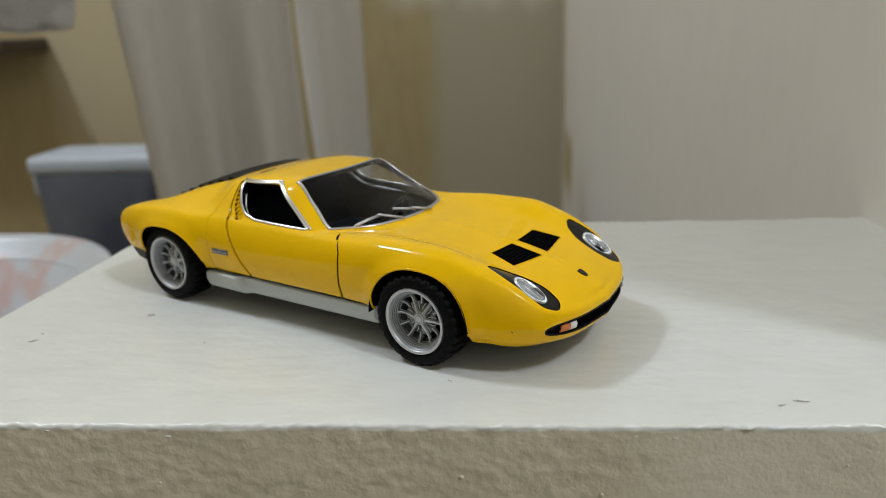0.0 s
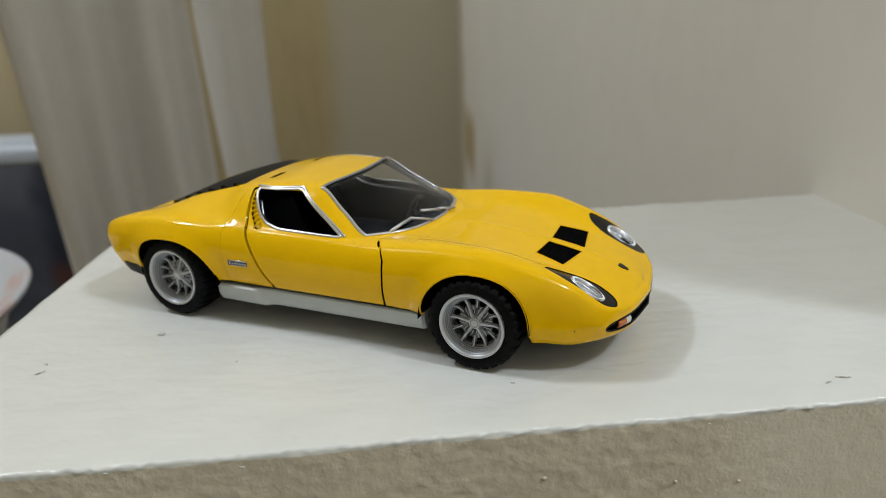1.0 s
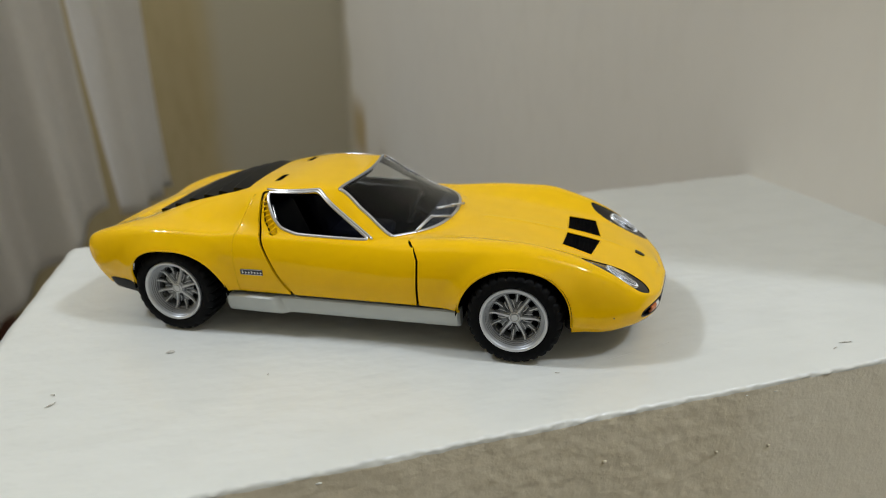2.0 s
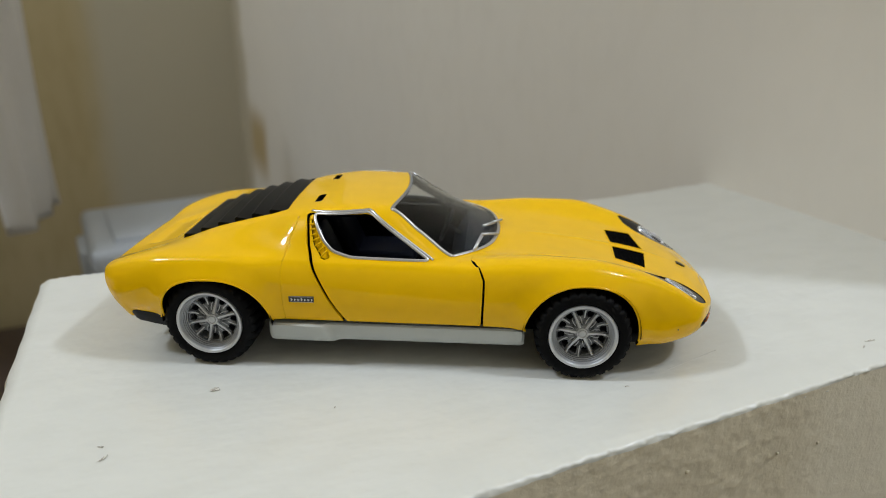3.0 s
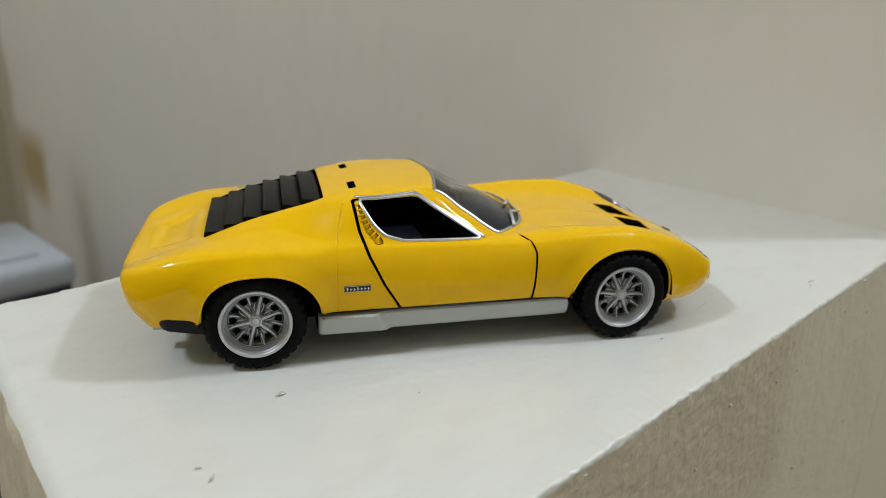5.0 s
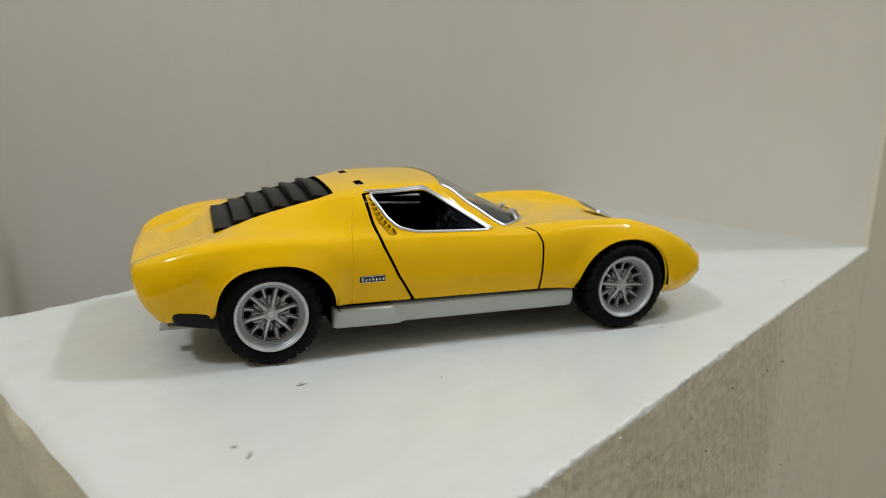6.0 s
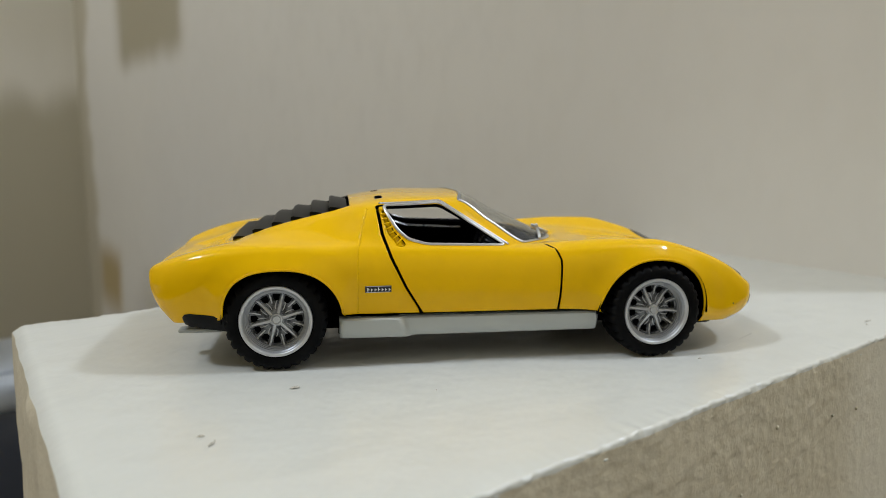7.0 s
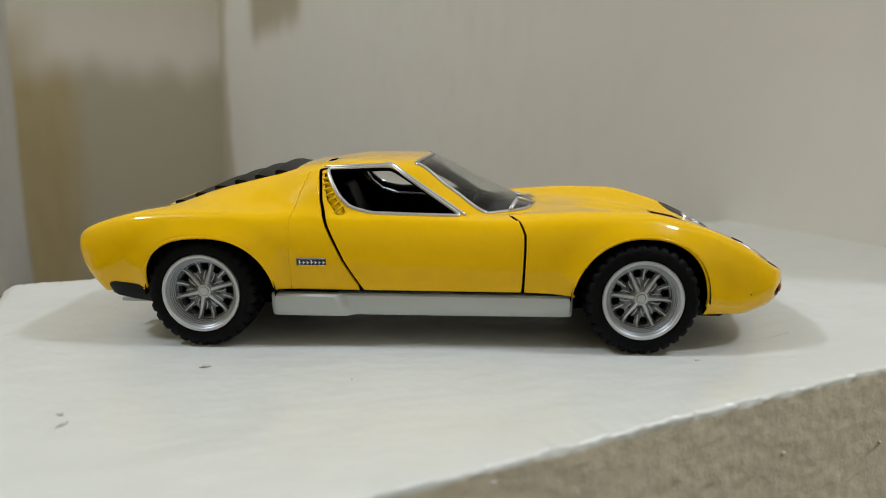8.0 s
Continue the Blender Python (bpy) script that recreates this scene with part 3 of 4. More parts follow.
def on_side(x, z, sign, lift=0.0):
    """The place on the flank at x, z (sign: -1 the near flank) and its outward normal."""
    hit = SKIN.ray_cast(Vector((x, sign * 60, z)), Vector((0, -sign, 0)))
    if hit[0] is None:
        hit = SKIN.find_nearest(Vector((x, sign * 22, z)))
    n = hit[1] if hit[1].y * sign > 0 else -hit[1]
    return hit[0] + n * lift, n


def on_top(x, y, lift=0.0):
    hit = SKIN.ray_cast(Vector((x, y, 80)), Vector((0, 0, -1)))
    n = hit[1] if hit[1].z > 0 else -hit[1]
    return hit[0] + n * lift, n


def on_nose(y, z, lift=0.0):
    hit = SKIN.ray_cast(Vector((100, y, z)), Vector((-1, 0, 0)))
    if hit[0] is None:
        hit = SKIN.find_nearest(Vector((62, y, z)))
    n = hit[1] if hit[1].x > 0 else -hit[1]
    return hit[0] + n * lift, n


def g_arch(V):
    g = np.full(len(V), 1e9)
    for arch in ARCH:
        g = np.minimum(g, arch_gap(V[:, 0], V[:, 2], arch))
    return np.maximum(g, (V[:, 4] - 3.0) * 6)


def g_screen(V):
    u, v = (V[:, 3] - 10.02) / 0.90, (7.0 - V[:, 4]) / 1.86
    return ((np.abs(u) ** 12 + np.abs(v) ** 12) ** (1 / 12) - 1) * 8


def g_window(V):
    return np.maximum(poly_dist(V[:, 0], V[:, 2], WINDOW), (3.6 - V[:, 4]) * 5)


def g_door(V):
    return np.maximum(poly_dist(V[:, 0], V[:, 2], DOOR), (V[:, 4] - 4.93) * 8)


def door_gap(V):
    """Width of the shut line: widest behind the door, none along the pillar."""
    x, z = V[:, 0], V[:, 2]
    pillar = np.clip((z - 22.3) / 0.5, 0, 1) * np.clip((x + 16.5) / 0.8, 0, 1)
    top = np.clip((x - 4) / 1.0, 0, 1) * np.clip((V[:, 4] - 3.7) / 0.3, 0, 1)
    pillar = np.maximum(pillar * (x < 15.2), top)
    corner = np.clip((z - 20.5) / 1.5, 0, 1) * (x > 4)
    return (0.52 - 0.3 * corner + 0.14 * np.clip((-7 - x) / 3, 0, 1) * np.clip((30.5 - z) / 3, 0.3, 1)) * (1 - pillar) - 0.02 * pillar


def g_louvre(V):
    return np.maximum(poly_dist(V[:, 0], V[:, 1], LOUVRE), (4.0 - V[:, 4]) * 5)


def g_lamp(V):
    return np.maximum(poly_dist(V[:, 0], np.abs(V[:, 1]), LAMP), (2.6 - V[:, 4]) * 5)


def g_vent(V):
    return np.maximum(poly_dist(V[:, 0], np.abs(V[:, 1]), VENT), (4.0 - V[:, 4]) * 5)


def g_mouth(V):
    y = np.abs(V[:, 1]) / 18.2
    k = 1 - y ** 5.7
    half = 1.3 * np.sign(k) * np.abs(k) ** 0.4
    g = np.abs(V[:, 2] - 9.2 - 0.44 * y ** 2) - half
    return np.maximum(g, 54.5 - V[:, 0])


def g_slot(V):
    return np.maximum(np.maximum(np.abs(V[:, 0] + 17.1) - 0.75, np.abs(np.abs(V[:, 1]) - 8.4) - 2.3), (4.9 - V[:, 4]) * 5)


def g_crease(V):
    """Region and line of the upright crease behind the door."""
    z = V[:, 2]
    xc = -21.8 + 2.3 * np.clip((z - 21) / 9.0, 0, 1) ** 1.3
    return np.maximum(np.abs(V[:, 0] + 20.5) - 2.6, np.maximum((V[:, 4] - 4.9) * 4, 10.2 - z)), V[:, 0] - xc, 0.06


def merge(pieces):
    V, T, n = [], [], 0
    for v, t in pieces:
        V.append(v)
        T.append(t + n)
        n += len(v)
    V, T = np.concatenate(V), np.concatenate(T)
    _, first_of, back = np.unique(np.round(V[:, :3], 5), axis=0, return_index=True, return_inverse=True)
    return tidy(V[first_of], back.reshape(-1)[T])


def groove(V, T, line):
    """An open seam along a line within a region, cut cleanly on both sides."""
    reg, _, half = line(V)
    out = clip(V, T, reg)
    inner = clip(V, T, -reg)
    d = line(inner[0])[1]
    a, b = clip(*inner, d - half), clip(*inner, -d - half)
    return merge([out, a, b])


def piece(name, V, T, mats, parent, thick=0.7, label="", lift=0.0):
    me = mesh_of(name, V[:, :3] * MM, T, mats, True)
    ob = part(name, me, parent, label)
    if thick:
        s = ob.modifiers.new("thick", "SOLIDIFY")
        s.thickness, s.offset = thick * MM, -1
        # Cut edges take the dark colour too, which paints shade into the gaps.
        if len(mats) > 1:
            s.material_offset = s.material_offset_rim = 1
    return ob


def sides(V, T):
    """Near and far halves of a piece."""
    c = V[T].mean(1)[:, 1]
    return tidy(V, T[c < 0]), tidy(V, T[c >= 0])


car = empty("toy_car", "yellow die-cast toy sports car with silver wheels on the ledge", "toy car")
SK = [M_YELLOW, M_DARK]

cur = clip(V0, T0, g_arch(V0))
glass = clip(*cur, -g_screen(cur[0]))
cur = clip(*cur, g_screen(cur[0]))
cur = clip(*cur, g_window(cur[0]))
doors = clip(*cur, -g_door(cur[0]) - 0.02)
intakes = clip(*doors, -poly_dist(doors[0][:, 0], doors[0][:, 2], INTAKE))
doors = clip(*doors, poly_dist(doors[0][:, 0], doors[0][:, 2], INTAKE))
cur = clip(*cur, g_door(cur[0]) - door_gap(cur[0]))
cur = clip(*cur, g_louvre(cur[0]))
lamps = clip(*cur, -g_lamp(cur[0]))
cur = clip(*cur, g_lamp(cur[0]))
vents = clip(*cur, -g_vent(cur[0]))
cur = clip(*cur, g_vent(cur[0]))
mouth = clip(*cur, -g_mouth(cur[0]))
cur = clip(*cur, g_mouth(cur[0]))
cur = clip(*cur, g_slot(cur[0]))
cur = groove(*cur, g_crease)
piece("body", *cur, SK, car, 0.8)
screen = piece("windscreen", *glass, [M_GLASS], car, 0.35, "clear plastic windscreen")
screen.visible_shadow = False


def strip(points, normals, radius, name, material, parent, flat=0.6, closed=False, label=""):
    vs, fs = tube(points, radius, 8, flat, closed, normals)
    return part(name, mesh_of(name, [Vector(v) * MM for v in vs], fs, material), parent, label)


def dense(pts, step, closed=True):
    out = []
    for p, q in zip(pts, pts[1:] + (pts[:1] if closed else [])):
        n = max(1, int(math.hypot(q[0] - p[0], q[1] - p[1]) / step))
        out += [(p[0] + (q[0] - p[0]) * k / n, p[1] + (q[1] - p[1]) * k / n) for k in range(n)]
    return out if closed else out + [pts[-1]]


for sign, (DV, DT) in zip((-1, 1), sides(*doors)):
    door = piece("door", DV, DT, SK, car, 0.8)
    wider = [(x + 0.25 * (x + 6.5) / math.hypot(x + 6.5, z - 26.5), z + 0.25 * (z - 26.5) / math.hypot(x + 6.5, z - 26.5)) for x, z in WINDOW]
    rim = [on_side(x, z, sign, 0.06) for x, z in dense(wider, 0.6)]
    strip([p for p, n in rim], [n for p, n in rim], 0.36, "window_frame", M_CHROME, door, 0.55, True, "silver painted window frame")
    rail = [on_side(x, z, sign, 0.08) for x, z in dense([(-17.3, 30.05), (-10.0, 30.4), (-5.6, 30.62), (-4.8, 30.3), (1.2, 26.5), (7.5, 22.55)], 0.6, False)]
    strip([p for p, n in rail], [n for p, n in rail], 0.30, "drip_rail", M_CHROME, car, 0.6, False, "silver rail above the window")
    inside = [on_side(x, z, sign, -1.55) for x, z in dense([(-15.9, 28.2), (-14.2, 25.2), (-12.1, 23.4), (-8.6, 22.6), (5.6, 22.1)], 0.6, False)]
    strip([p for p, n in inside], [n for p, n in inside], 0.42, "inner_frame", M_CHROME, door, 0.7, False, "silver inner edge of the window")
    # ribbed air intake behind the window, sunk into the door
    IV = next(q for q in sides(*intakes) if q[0][:, 1].mean() * sign > 0)
    QV = IV[0].copy()
    QV[:, 1] -= sign * 0.55
    intake = piece("intake", QV, IV[1], [M_YELLOW], door, 0.3)
    for k in range(8):
        t = k / 7
        x, z = -17.0 + 0.55 * t + 2.6 * t ** 1.6, 29.0 - 5.6 * t
        ang = radians(-5 + 50 * t)
        half = 0.36 + 0.42 * t
        dx, dz = half * math.cos(ang), half * math.sin(ang)
        a, n = on_side(x - dx, z - dz, sign, -0.05)
        b, _ = on_side(x + dx, z + dz, sign, 0.05)
        strip([a, (a + b) / 2 + n * 0.12, b], [n] * 3, 0.19, "rib", M_YELLOW, intake, 1.1)

    # rolled paint edges along the shut lines
    rear_line, front_line = [(-9.5, 10.2), (-12.5, 15.2), (-15.2, 20.8), (-16.7, 24.9), (-17.4, 29.2)], [(16.3, 22.0), (17.2, 19.8), (17.2, 17.2), (17.0, 10.4)]
    for run, shift, owner in ((rear_line, 0.10, door), (rear_line, -0.80, car), (front_line, -0.10, door), (front_line, 0.62, car)):
        lip = [on_side(x + shift, z, sign, -0.09) for x, z in dense(run, 0.7, False)]
        strip([p for p, n in lip], [n for p, n in lip], 0.15, "rolled_edge", M_YELLOW, owner, 1.0)

    # painted jamb behind the door, and the floor of the crease
    jamb = [on_side(x - 0.85, z, sign, -0.5) for x, z in dense([(-9.7, 10.4), (-12.5, 15.2), (-15.2, 20.8), (-16.7, 24.9), (-17.5, 29.3)], 0.8, False)]
    strip([p for p, n in jamb], [n for p, n in jamb], 0.26, "door_jamb", M_YELLOW, car, 1.0)
    fold = [on_side(-21.8 + 2.3 * max(0, (z - 21) / 9.0) ** 1.3, z, sign, -0.25) for z in np.linspace(10.4, 29.4, 30)]
    strip([p for p, n in fold], [n for p, n in fold], 0.25, "crease_floor", M_YELLOW, car, 1.0)

# silver trim round the windscreen
for sign in (-1, 1):
    line = [skin_at(t, 5.14, sign) for t in np.linspace(9.12, 10.9, 40)]
    strip([p + Vector((0.05, sign * 0.08, 0.1)) for p in line], [Vector((0.4, sign * 0.6, 0.6))] * len(line), 0.42, "screen_bead", M_CHROME, car, 0.55, False, "silver painted bead")
for u, up, r, nm, words in ((10.91, 0.10, 0.40, "screen_seal", "silver seal at the foot of the screen"), (9.13, 0.06, 0.34, "screen_header", "thin grey seal under the roof edge")):
    line = [skin_at(u, t if t <= 7 else 14 - t, -1 if t <= 7 else 1) + Vector((0, 0, up)) for t in np.linspace(5.14, 8.86, 81)]
    strip(line, [Vector((0.4, 0, 1))] * len(line), r, nm, M_CHROME if u > 10 else M_BARREL, car, 0.45, False, words)

# wipers: a blade and an arm each
for b0, b1, a0, a1 in (((15.2, -15.6), (16.6, -8.6), (16.4, -9.6), (19.9, -5.0)), ((16.6, -4.3), (18.9, 0.6), (18.6, -0.2), (20.6, 5.0))):
    blade = [on_top(b0[0] + (b1[0] - b0[0]) * t, b0[1] + (b1[1] - b0[1]) * t, 0.55) for t in (0, 0.5, 1)]
    arm = [on_top(a0[0] + (a1[0] - a0[0]) * t, a0[1] + (a1[1] - a0[1]) * t, 0.9 - 0.45 * t) for t in (0, 0.5, 1)]
    w = strip([p for p, n in blade], [n for p, n in blade], 0.36, "wiper_blade", M_SILVER, car, 0.8, False, "silver painted wiper blade")
    strip([p for p, n in arm], [n for p, n in arm], 0.30, "wiper_arm", M_SILVER, w, 0.8)

# added dark shell behind doors, roof and shut lines, blocks light leaks
LV = V0.copy()
LV[:, 1] -= np.sign(LV[:, 1]) * 1.2 * np.clip((6.6 - LV[:, 4]) / 2.0, 0, 1)
LV[:, 2] -= 1.2 * np.clip((LV[:, 4] - 3.0) / 0.8, 0, 1)
lining = clip(LV, T0, np.minimum(LV[:, 0] + 23.2, 15.0 - LV[:, 0]))
for g in (lambda V: g_screen(V) - 0.4, lambda V: g_window(V) - 1.7, lambda V: g_louvre(V) - 0.2, lambda V: V[:, 2] - 9.5):
    lining = clip(*lining, g(lining[0]))
piece("lining", *lining, [M_DARK], car, 0.2, "black inner lining")

# engine-cover slats on a dark bed
bed = [on_top(x, y, -1.6)[0] for x in (-46.5, -40, -33, -27, -22.6) for y in (-13.8, -6, 0, 6, 13.8)]
fs = [(i * 5 + j, i * 5 + j + 1, i * 5 + j + 6, i * 5 + j + 5) for i in range(4) for j in range(4)]
cover = part("engine_cover", mesh_of("engine_cover", [p * MM for p in bed], fs, M_DARK), car, "black slatted engine cover")
NS = 6
for k in range(NS):
    xf, xr = -23.5 - (22.2 / NS) * k, -23.5 - (22.2 / NS) * (k + 1) + 0.12
    w = 12.2 + 0.7 * k / NS
    vs, fs = [], []
    ys = np.linspace(-w, w, 13)
    for y in ys:
        f, r = on_top(xf, y)[0], on_top(xr, y)[0]
        crown = 0.25 * (1 - (y / w) ** 2)
        low = 1.3
        vs += [(xf, y, f.z - low), (xf, y, f.z - 0.55 + crown * 0.2), (xf - 0.5, y, f.z - 0.42 + crown * 0.3), (xr + 0.35, y, r.z + 0.78 + crown), (xr, y, r.z + 0.58 + crown), (xr, y, r.z - low)]
    for j in range(12):
        for i in range(6):
            m = (i + 1) % 6
            fs.append((j * 6 + i, j * 6 + m, (j + 1) * 6 + m, (j + 1) * 6 + i))
    fs += [tuple(range(5, -1, -1)), tuple(72 + i for i in range(6))]
    part("slat", auto_smooth(mesh_of("slat", [Vector(v) * MM for v in vs], fs, M_BLACK), 30), cover)

# bonnet vents
for VV, TT in sides(*vents):
    VV = VV.copy()
    VV[:, 2] -= 0.35
    vent = piece("bonnet_vent", VV, TT, [M_DARK], car, 0.3, "black slatted bonnet vent")
    s = -1 if VV[:, 1].mean() < 0 else 1
    for k in range(7):
        x = 45.9 + 0.85 * k
        pts = [on_top(x + 0.1, s * y, -0.22) for y in np.linspace(1.3, 8.7 + 0.13 * k, 6)]
        strip([p for p, n in pts], [n for p, n in pts], 0.12, "slat", M_DARK, vent, 0.9)
for s in (-1, 1):
    rimv = [on_top(x, s * y, 0.0) for x, y in dense(VENT, 0.7)]
    strip([p for p, n in rimv], [n for p, n in rimv], 0.14, "vent_rim", M_YELLOW, car, 0.8, True)

# headlights: black surround, chrome bowl, clear lens
for LV, LT in sides(*lamps):
    LV = LV.copy()
    s = -1 if LV[:, 1].mean() < 0 else 1
    c, n = on_top(56.6, s * 15.9, -0.42)
    LV[:, :3] -= np.array(n) * 0.12
    lamp = piece("headlight", LV, LT, [M_GLOSS], car, 0.4, "tilted headlight in a glossy black surround")
    ax = Vector((0.62, -s * 0.02, -0.36)).normalized()
    ax = (ax - n * ax.dot(n)).normalized()
    wy = n.cross(ax).normalized()

    def dish(rings, material, nm, label=""):
        vs, fs = [], []
        for ra, rb, h in rings:
            for j in range(36):
                a = 2 * math.pi * j / 36
                vs.append((c + ax * (ra * math.cos(a)) + wy * (rb * math.sin(a)) + n * h) * MM)
        for i in range(len(rings) - 1):
            for j in range(36):
                k = (j + 1) % 36
                fs.append((i * 36 + j, i * 36 + k, (i + 1) * 36 + k, (i + 1) * 36 + j))
        fs.append(tuple((len(rings) - 1) * 36 + j for j in range(36)))
        return part(nm, mesh_of(nm, vs, fs, material), lamp, label)

    dish([(3.75, 2.45, 0.0), (3.7, 2.4, 0.36), (3.6, 2.3, 0.42), (3.5, 2.24, 0.3)], M_CHROME, "lamp_ring", "silver ring")
    dish([(3.55, 2.26, 0.40), (2.9, 1.8, 0.25), (1.8, 1.0, 0.08), (0.7, 0.4, 0.0)], M_REFLECT, "reflector", "chrome reflector")
    lens = dish([(3.55, 2.26, 0.38), (3.0, 1.8, 0.52), (1.8, 1.1, 0.68), (0.6, 0.3, 0.72)], M_GLASS, "lens", "clear fluted lens")
    lens.visible_shadow = False
    for k in (-1.6, 0.4, 1.9):
        h = math.sqrt(max(0.1, 1 - (k / 4) ** 2))
        a = [c + wy * (0.58 * k) + ax * (3.3 * h * t) + n * (0.40 + 0.2 * (1 - t * t)) for t in (-0.9, -0.4, 0, 0.4, 0.9)]
        strip(a, [n] * 5, 0.08, "flute", M_CHROME, lamp, 0.8)

# the mouth: a recessed mesh with indicators at its corners
MV, MT = mouth
MV = MV.copy()
MV[:, 0] -= 0.9
grille = piece("grille", MV, MT, [M_BLACK], car, 0.3, "black mesh grille across the nose")
for k in range(-24, 25):
    y = k * 0.62
    a, b = on_nose(y, 8.1 + 0.5 * (y / 19.4) ** 2, -0.7), on_nose(y, 10.3 + 0.5 * (y / 19.4) ** 2, -0.7)
    strip([a[0], b[0]], [a[1], b[1]], 0.11, "grille_bar", M_DARK, grille, 1.0)
for z in (8.4, 9.2, 10.0):
    a = [on_nose(y, z + 0.5 * (y / 19.4) ** 2, -0.6) for y in np.linspace(-13, 13, 25)]
    strip([p for p, n in a], [n for p, n in a], 0.13, "grille_bar", M_DARK, grille)
for s in (-1, 1):
    for y0, y1, material, nm in ((13.4, 15.5, M_ORANGE, "indicator"), (11.8, 13.3, M_WHITELENS, "side_lamp")):
        vs, fs = [], []
        for j, y in enumerate(np.linspace(y0, y1, 6)):
            for z in (8.6, 8.9, 9.6, 9.9):
                q = z + 0.4 * (y / 19.4) ** 2 - (0.25 if nm == "indicator" and j == 5 and z > 9.8 else 0)
                p, n = on_nose(s * y, q, -0.25 if z in (8.6, 9.9) else 0.05)
                vs.append(p * MM)
        for j in range(5):
            for i in range(3):
                fs.append((j * 4 + i, j * 4 + i + 1, j * 4 + i + 5, j * 4 + i + 4))
        o = part(nm, mesh_of(nm, vs, fs, material), grille, "orange indicator lens" if nm == "indicator" else "white side lamp lens")
        sol = o.modifiers.new("thick", "SOLIDIFY")
        sol.thickness, sol.offset = 0.4 * MM, 0
rimm = []
for a in np.linspace(0, 2 * math.pi, 120, endpoint=False):
    y = 18.2 * math.copysign(abs(math.cos(a)) ** 0.35, math.cos(a))
    z = 9.2 + 0.5 * (y / 19.4) ** 2 + 1.33 * math.copysign(abs(math.sin(a)) ** 0.8, math.sin(a))
    rimm.append(on_nose(y, z, -0.12))
strip([p for p, n in rimm], [n for p, n in rimm], 0.24, "grille_rim", M_BLACK, car, 0.9, True, "black rim of the grille")

# little shield on the nose, plain dark shape
p, n = on_top(60.0, 0, 0.12)
t = Vector((1, 0, 0)) - n * n.x
t.normalize()
w = Vector((0, 1, 0))
sh = [(-1.05, -0.62), (-1.05, 0.62), (0.1, 0.66), (0.85, 0.35), (1.1, 0), (0.85, -0.35), (0.1, -0.66)]
vs = [(p + t * a + w * b + n * h) * MM for h in (-0.25, 0.12) for a, b in sh]
fs = [tuple(range(7, 14)), tuple(range(6, -1, -1))] + [(i, (i + 1) % 7, 7 + (i + 1) % 7, 7 + i) for i in range(7)]
part("nose_emblem", mesh_of("nose_emblem", vs, fs, M_INK, False), car, "small dark shield emblem")

# tiny chip in the paint of the nose
p, n = on_side(55.5, 9.7, -1, 0.02)
vs, fs = tube([p + Vector((-0.1, 0, 0.16)), p + Vector((0.05, 0, 0.02)), p + Vector((0.0, 0, -0.14))], 0.11, 6, 0.4, False, [n] * 3)
part("paint_chip", mesh_of("paint_chip", [Vector(v) * MM for v in vs], fs, M_INK), car, "tiny dark chip in the paint")

# side badge: dark plate with pale bars, and the faint flourish above it
for s in (-1, 1):
    vs = []
    for h in (-0.1, 0.14):
        for x, z in ((-20.5, 14.35), (-15.6, 14.35), (-15.6, 15.6), (-20.5, 15.6)):
            q, n = on_side(x, z, s, h)
            vs.append(q * MM)
    fs = [(4, 5, 6, 7), (0, 1, 5, 4), (1, 2, 6, 5), (2, 3, 7, 6), (3, 0, 4, 7)]
    badge = part("side_badge", mesh_of("side_badge", vs, fs, M_INK, False), car, "black name plate with pale bars")
    for k in range(7):
        x = -20.0 + 0.66 * k
        q0, n = on_side(x, 14.62, s, 0.17)
        q1, n = on_side(x, 15.30 if k in (0, 3) else 15.1, s, 0.17)
        q2, n = on_side(x + 0.3, 14.9, s, 0.17)
        strip([q0, q1], [n, n], 0.085, "badge_bar", M_WHITELENS, badge, 0.5)
        strip([q0 + (q1 - q0) * 0.5, q2], [n, n], 0.07, "badge_bar", M_WHITELENS, badge, 0.5)
    for z0 in (14.42, 15.53):
        a = [on_side(x, z0, s, 0.15) for x in np.linspace(-20.4, -15.7, 5)]
        strip([q for q, n in a], [n for q, n in a], 0.06, "badge_edge", M_CHROME, badge, 0.6)

# silver sills with a raised rear part
for s in (-1, 1):
    secs = []
    for x, bulge, lean in ((-25.3, 0.0, 0), (-25.0, 0.45, 0), (-24.3, 0.75, 0), (-18, 0.9, 0), (-15.0, 0.95, 0.8), (-14.3, 0.8, 0.9), (-13.5, 0.05, 0.9), (-12.6, -0.25, 0.8), (0, -0.2, 0), (12, -0.2, 0), (24.3, -0.2, 0), (25.2, -0.3, 0), (25.7, -0.9, 0)):
        zt, zb = 9.25 + 0.002 * (x + 25), 5.2 + 0.004 * (x + 25)
        yo = 23.45 + bulge
        secs.append([(x + lean * (zt - zz) * 0.55, s * yy, zz) for yy, zz in ((yo - 2.0, zt + 0.02), (yo - 0.25, zt), (yo + 0.12, zt - 0.35), (yo + 0.05, zt - 2.2), (yo - 0.5, zb + 0.5), (yo - 0.9, zb + 0.1), (yo - 2.6, zb))])
    vs = [Vector(p) * MM for q in secs for p in q]
    fs = [(i * 7 + j, i * 7 + (j + 1) % 7, (i + 1) * 7 + (j + 1) % 7, (i + 1) * 7 + j) for i in range(len(secs) - 1) for j in range(7)]
    fs += [tuple(range(7)), tuple((len(secs) - 1) * 7 + j for j in range(6, -1, -1))]
    part("sill", auto_smooth(mesh_of("sill", vs, fs, M_SILL), 40), car, "silver painted sill")

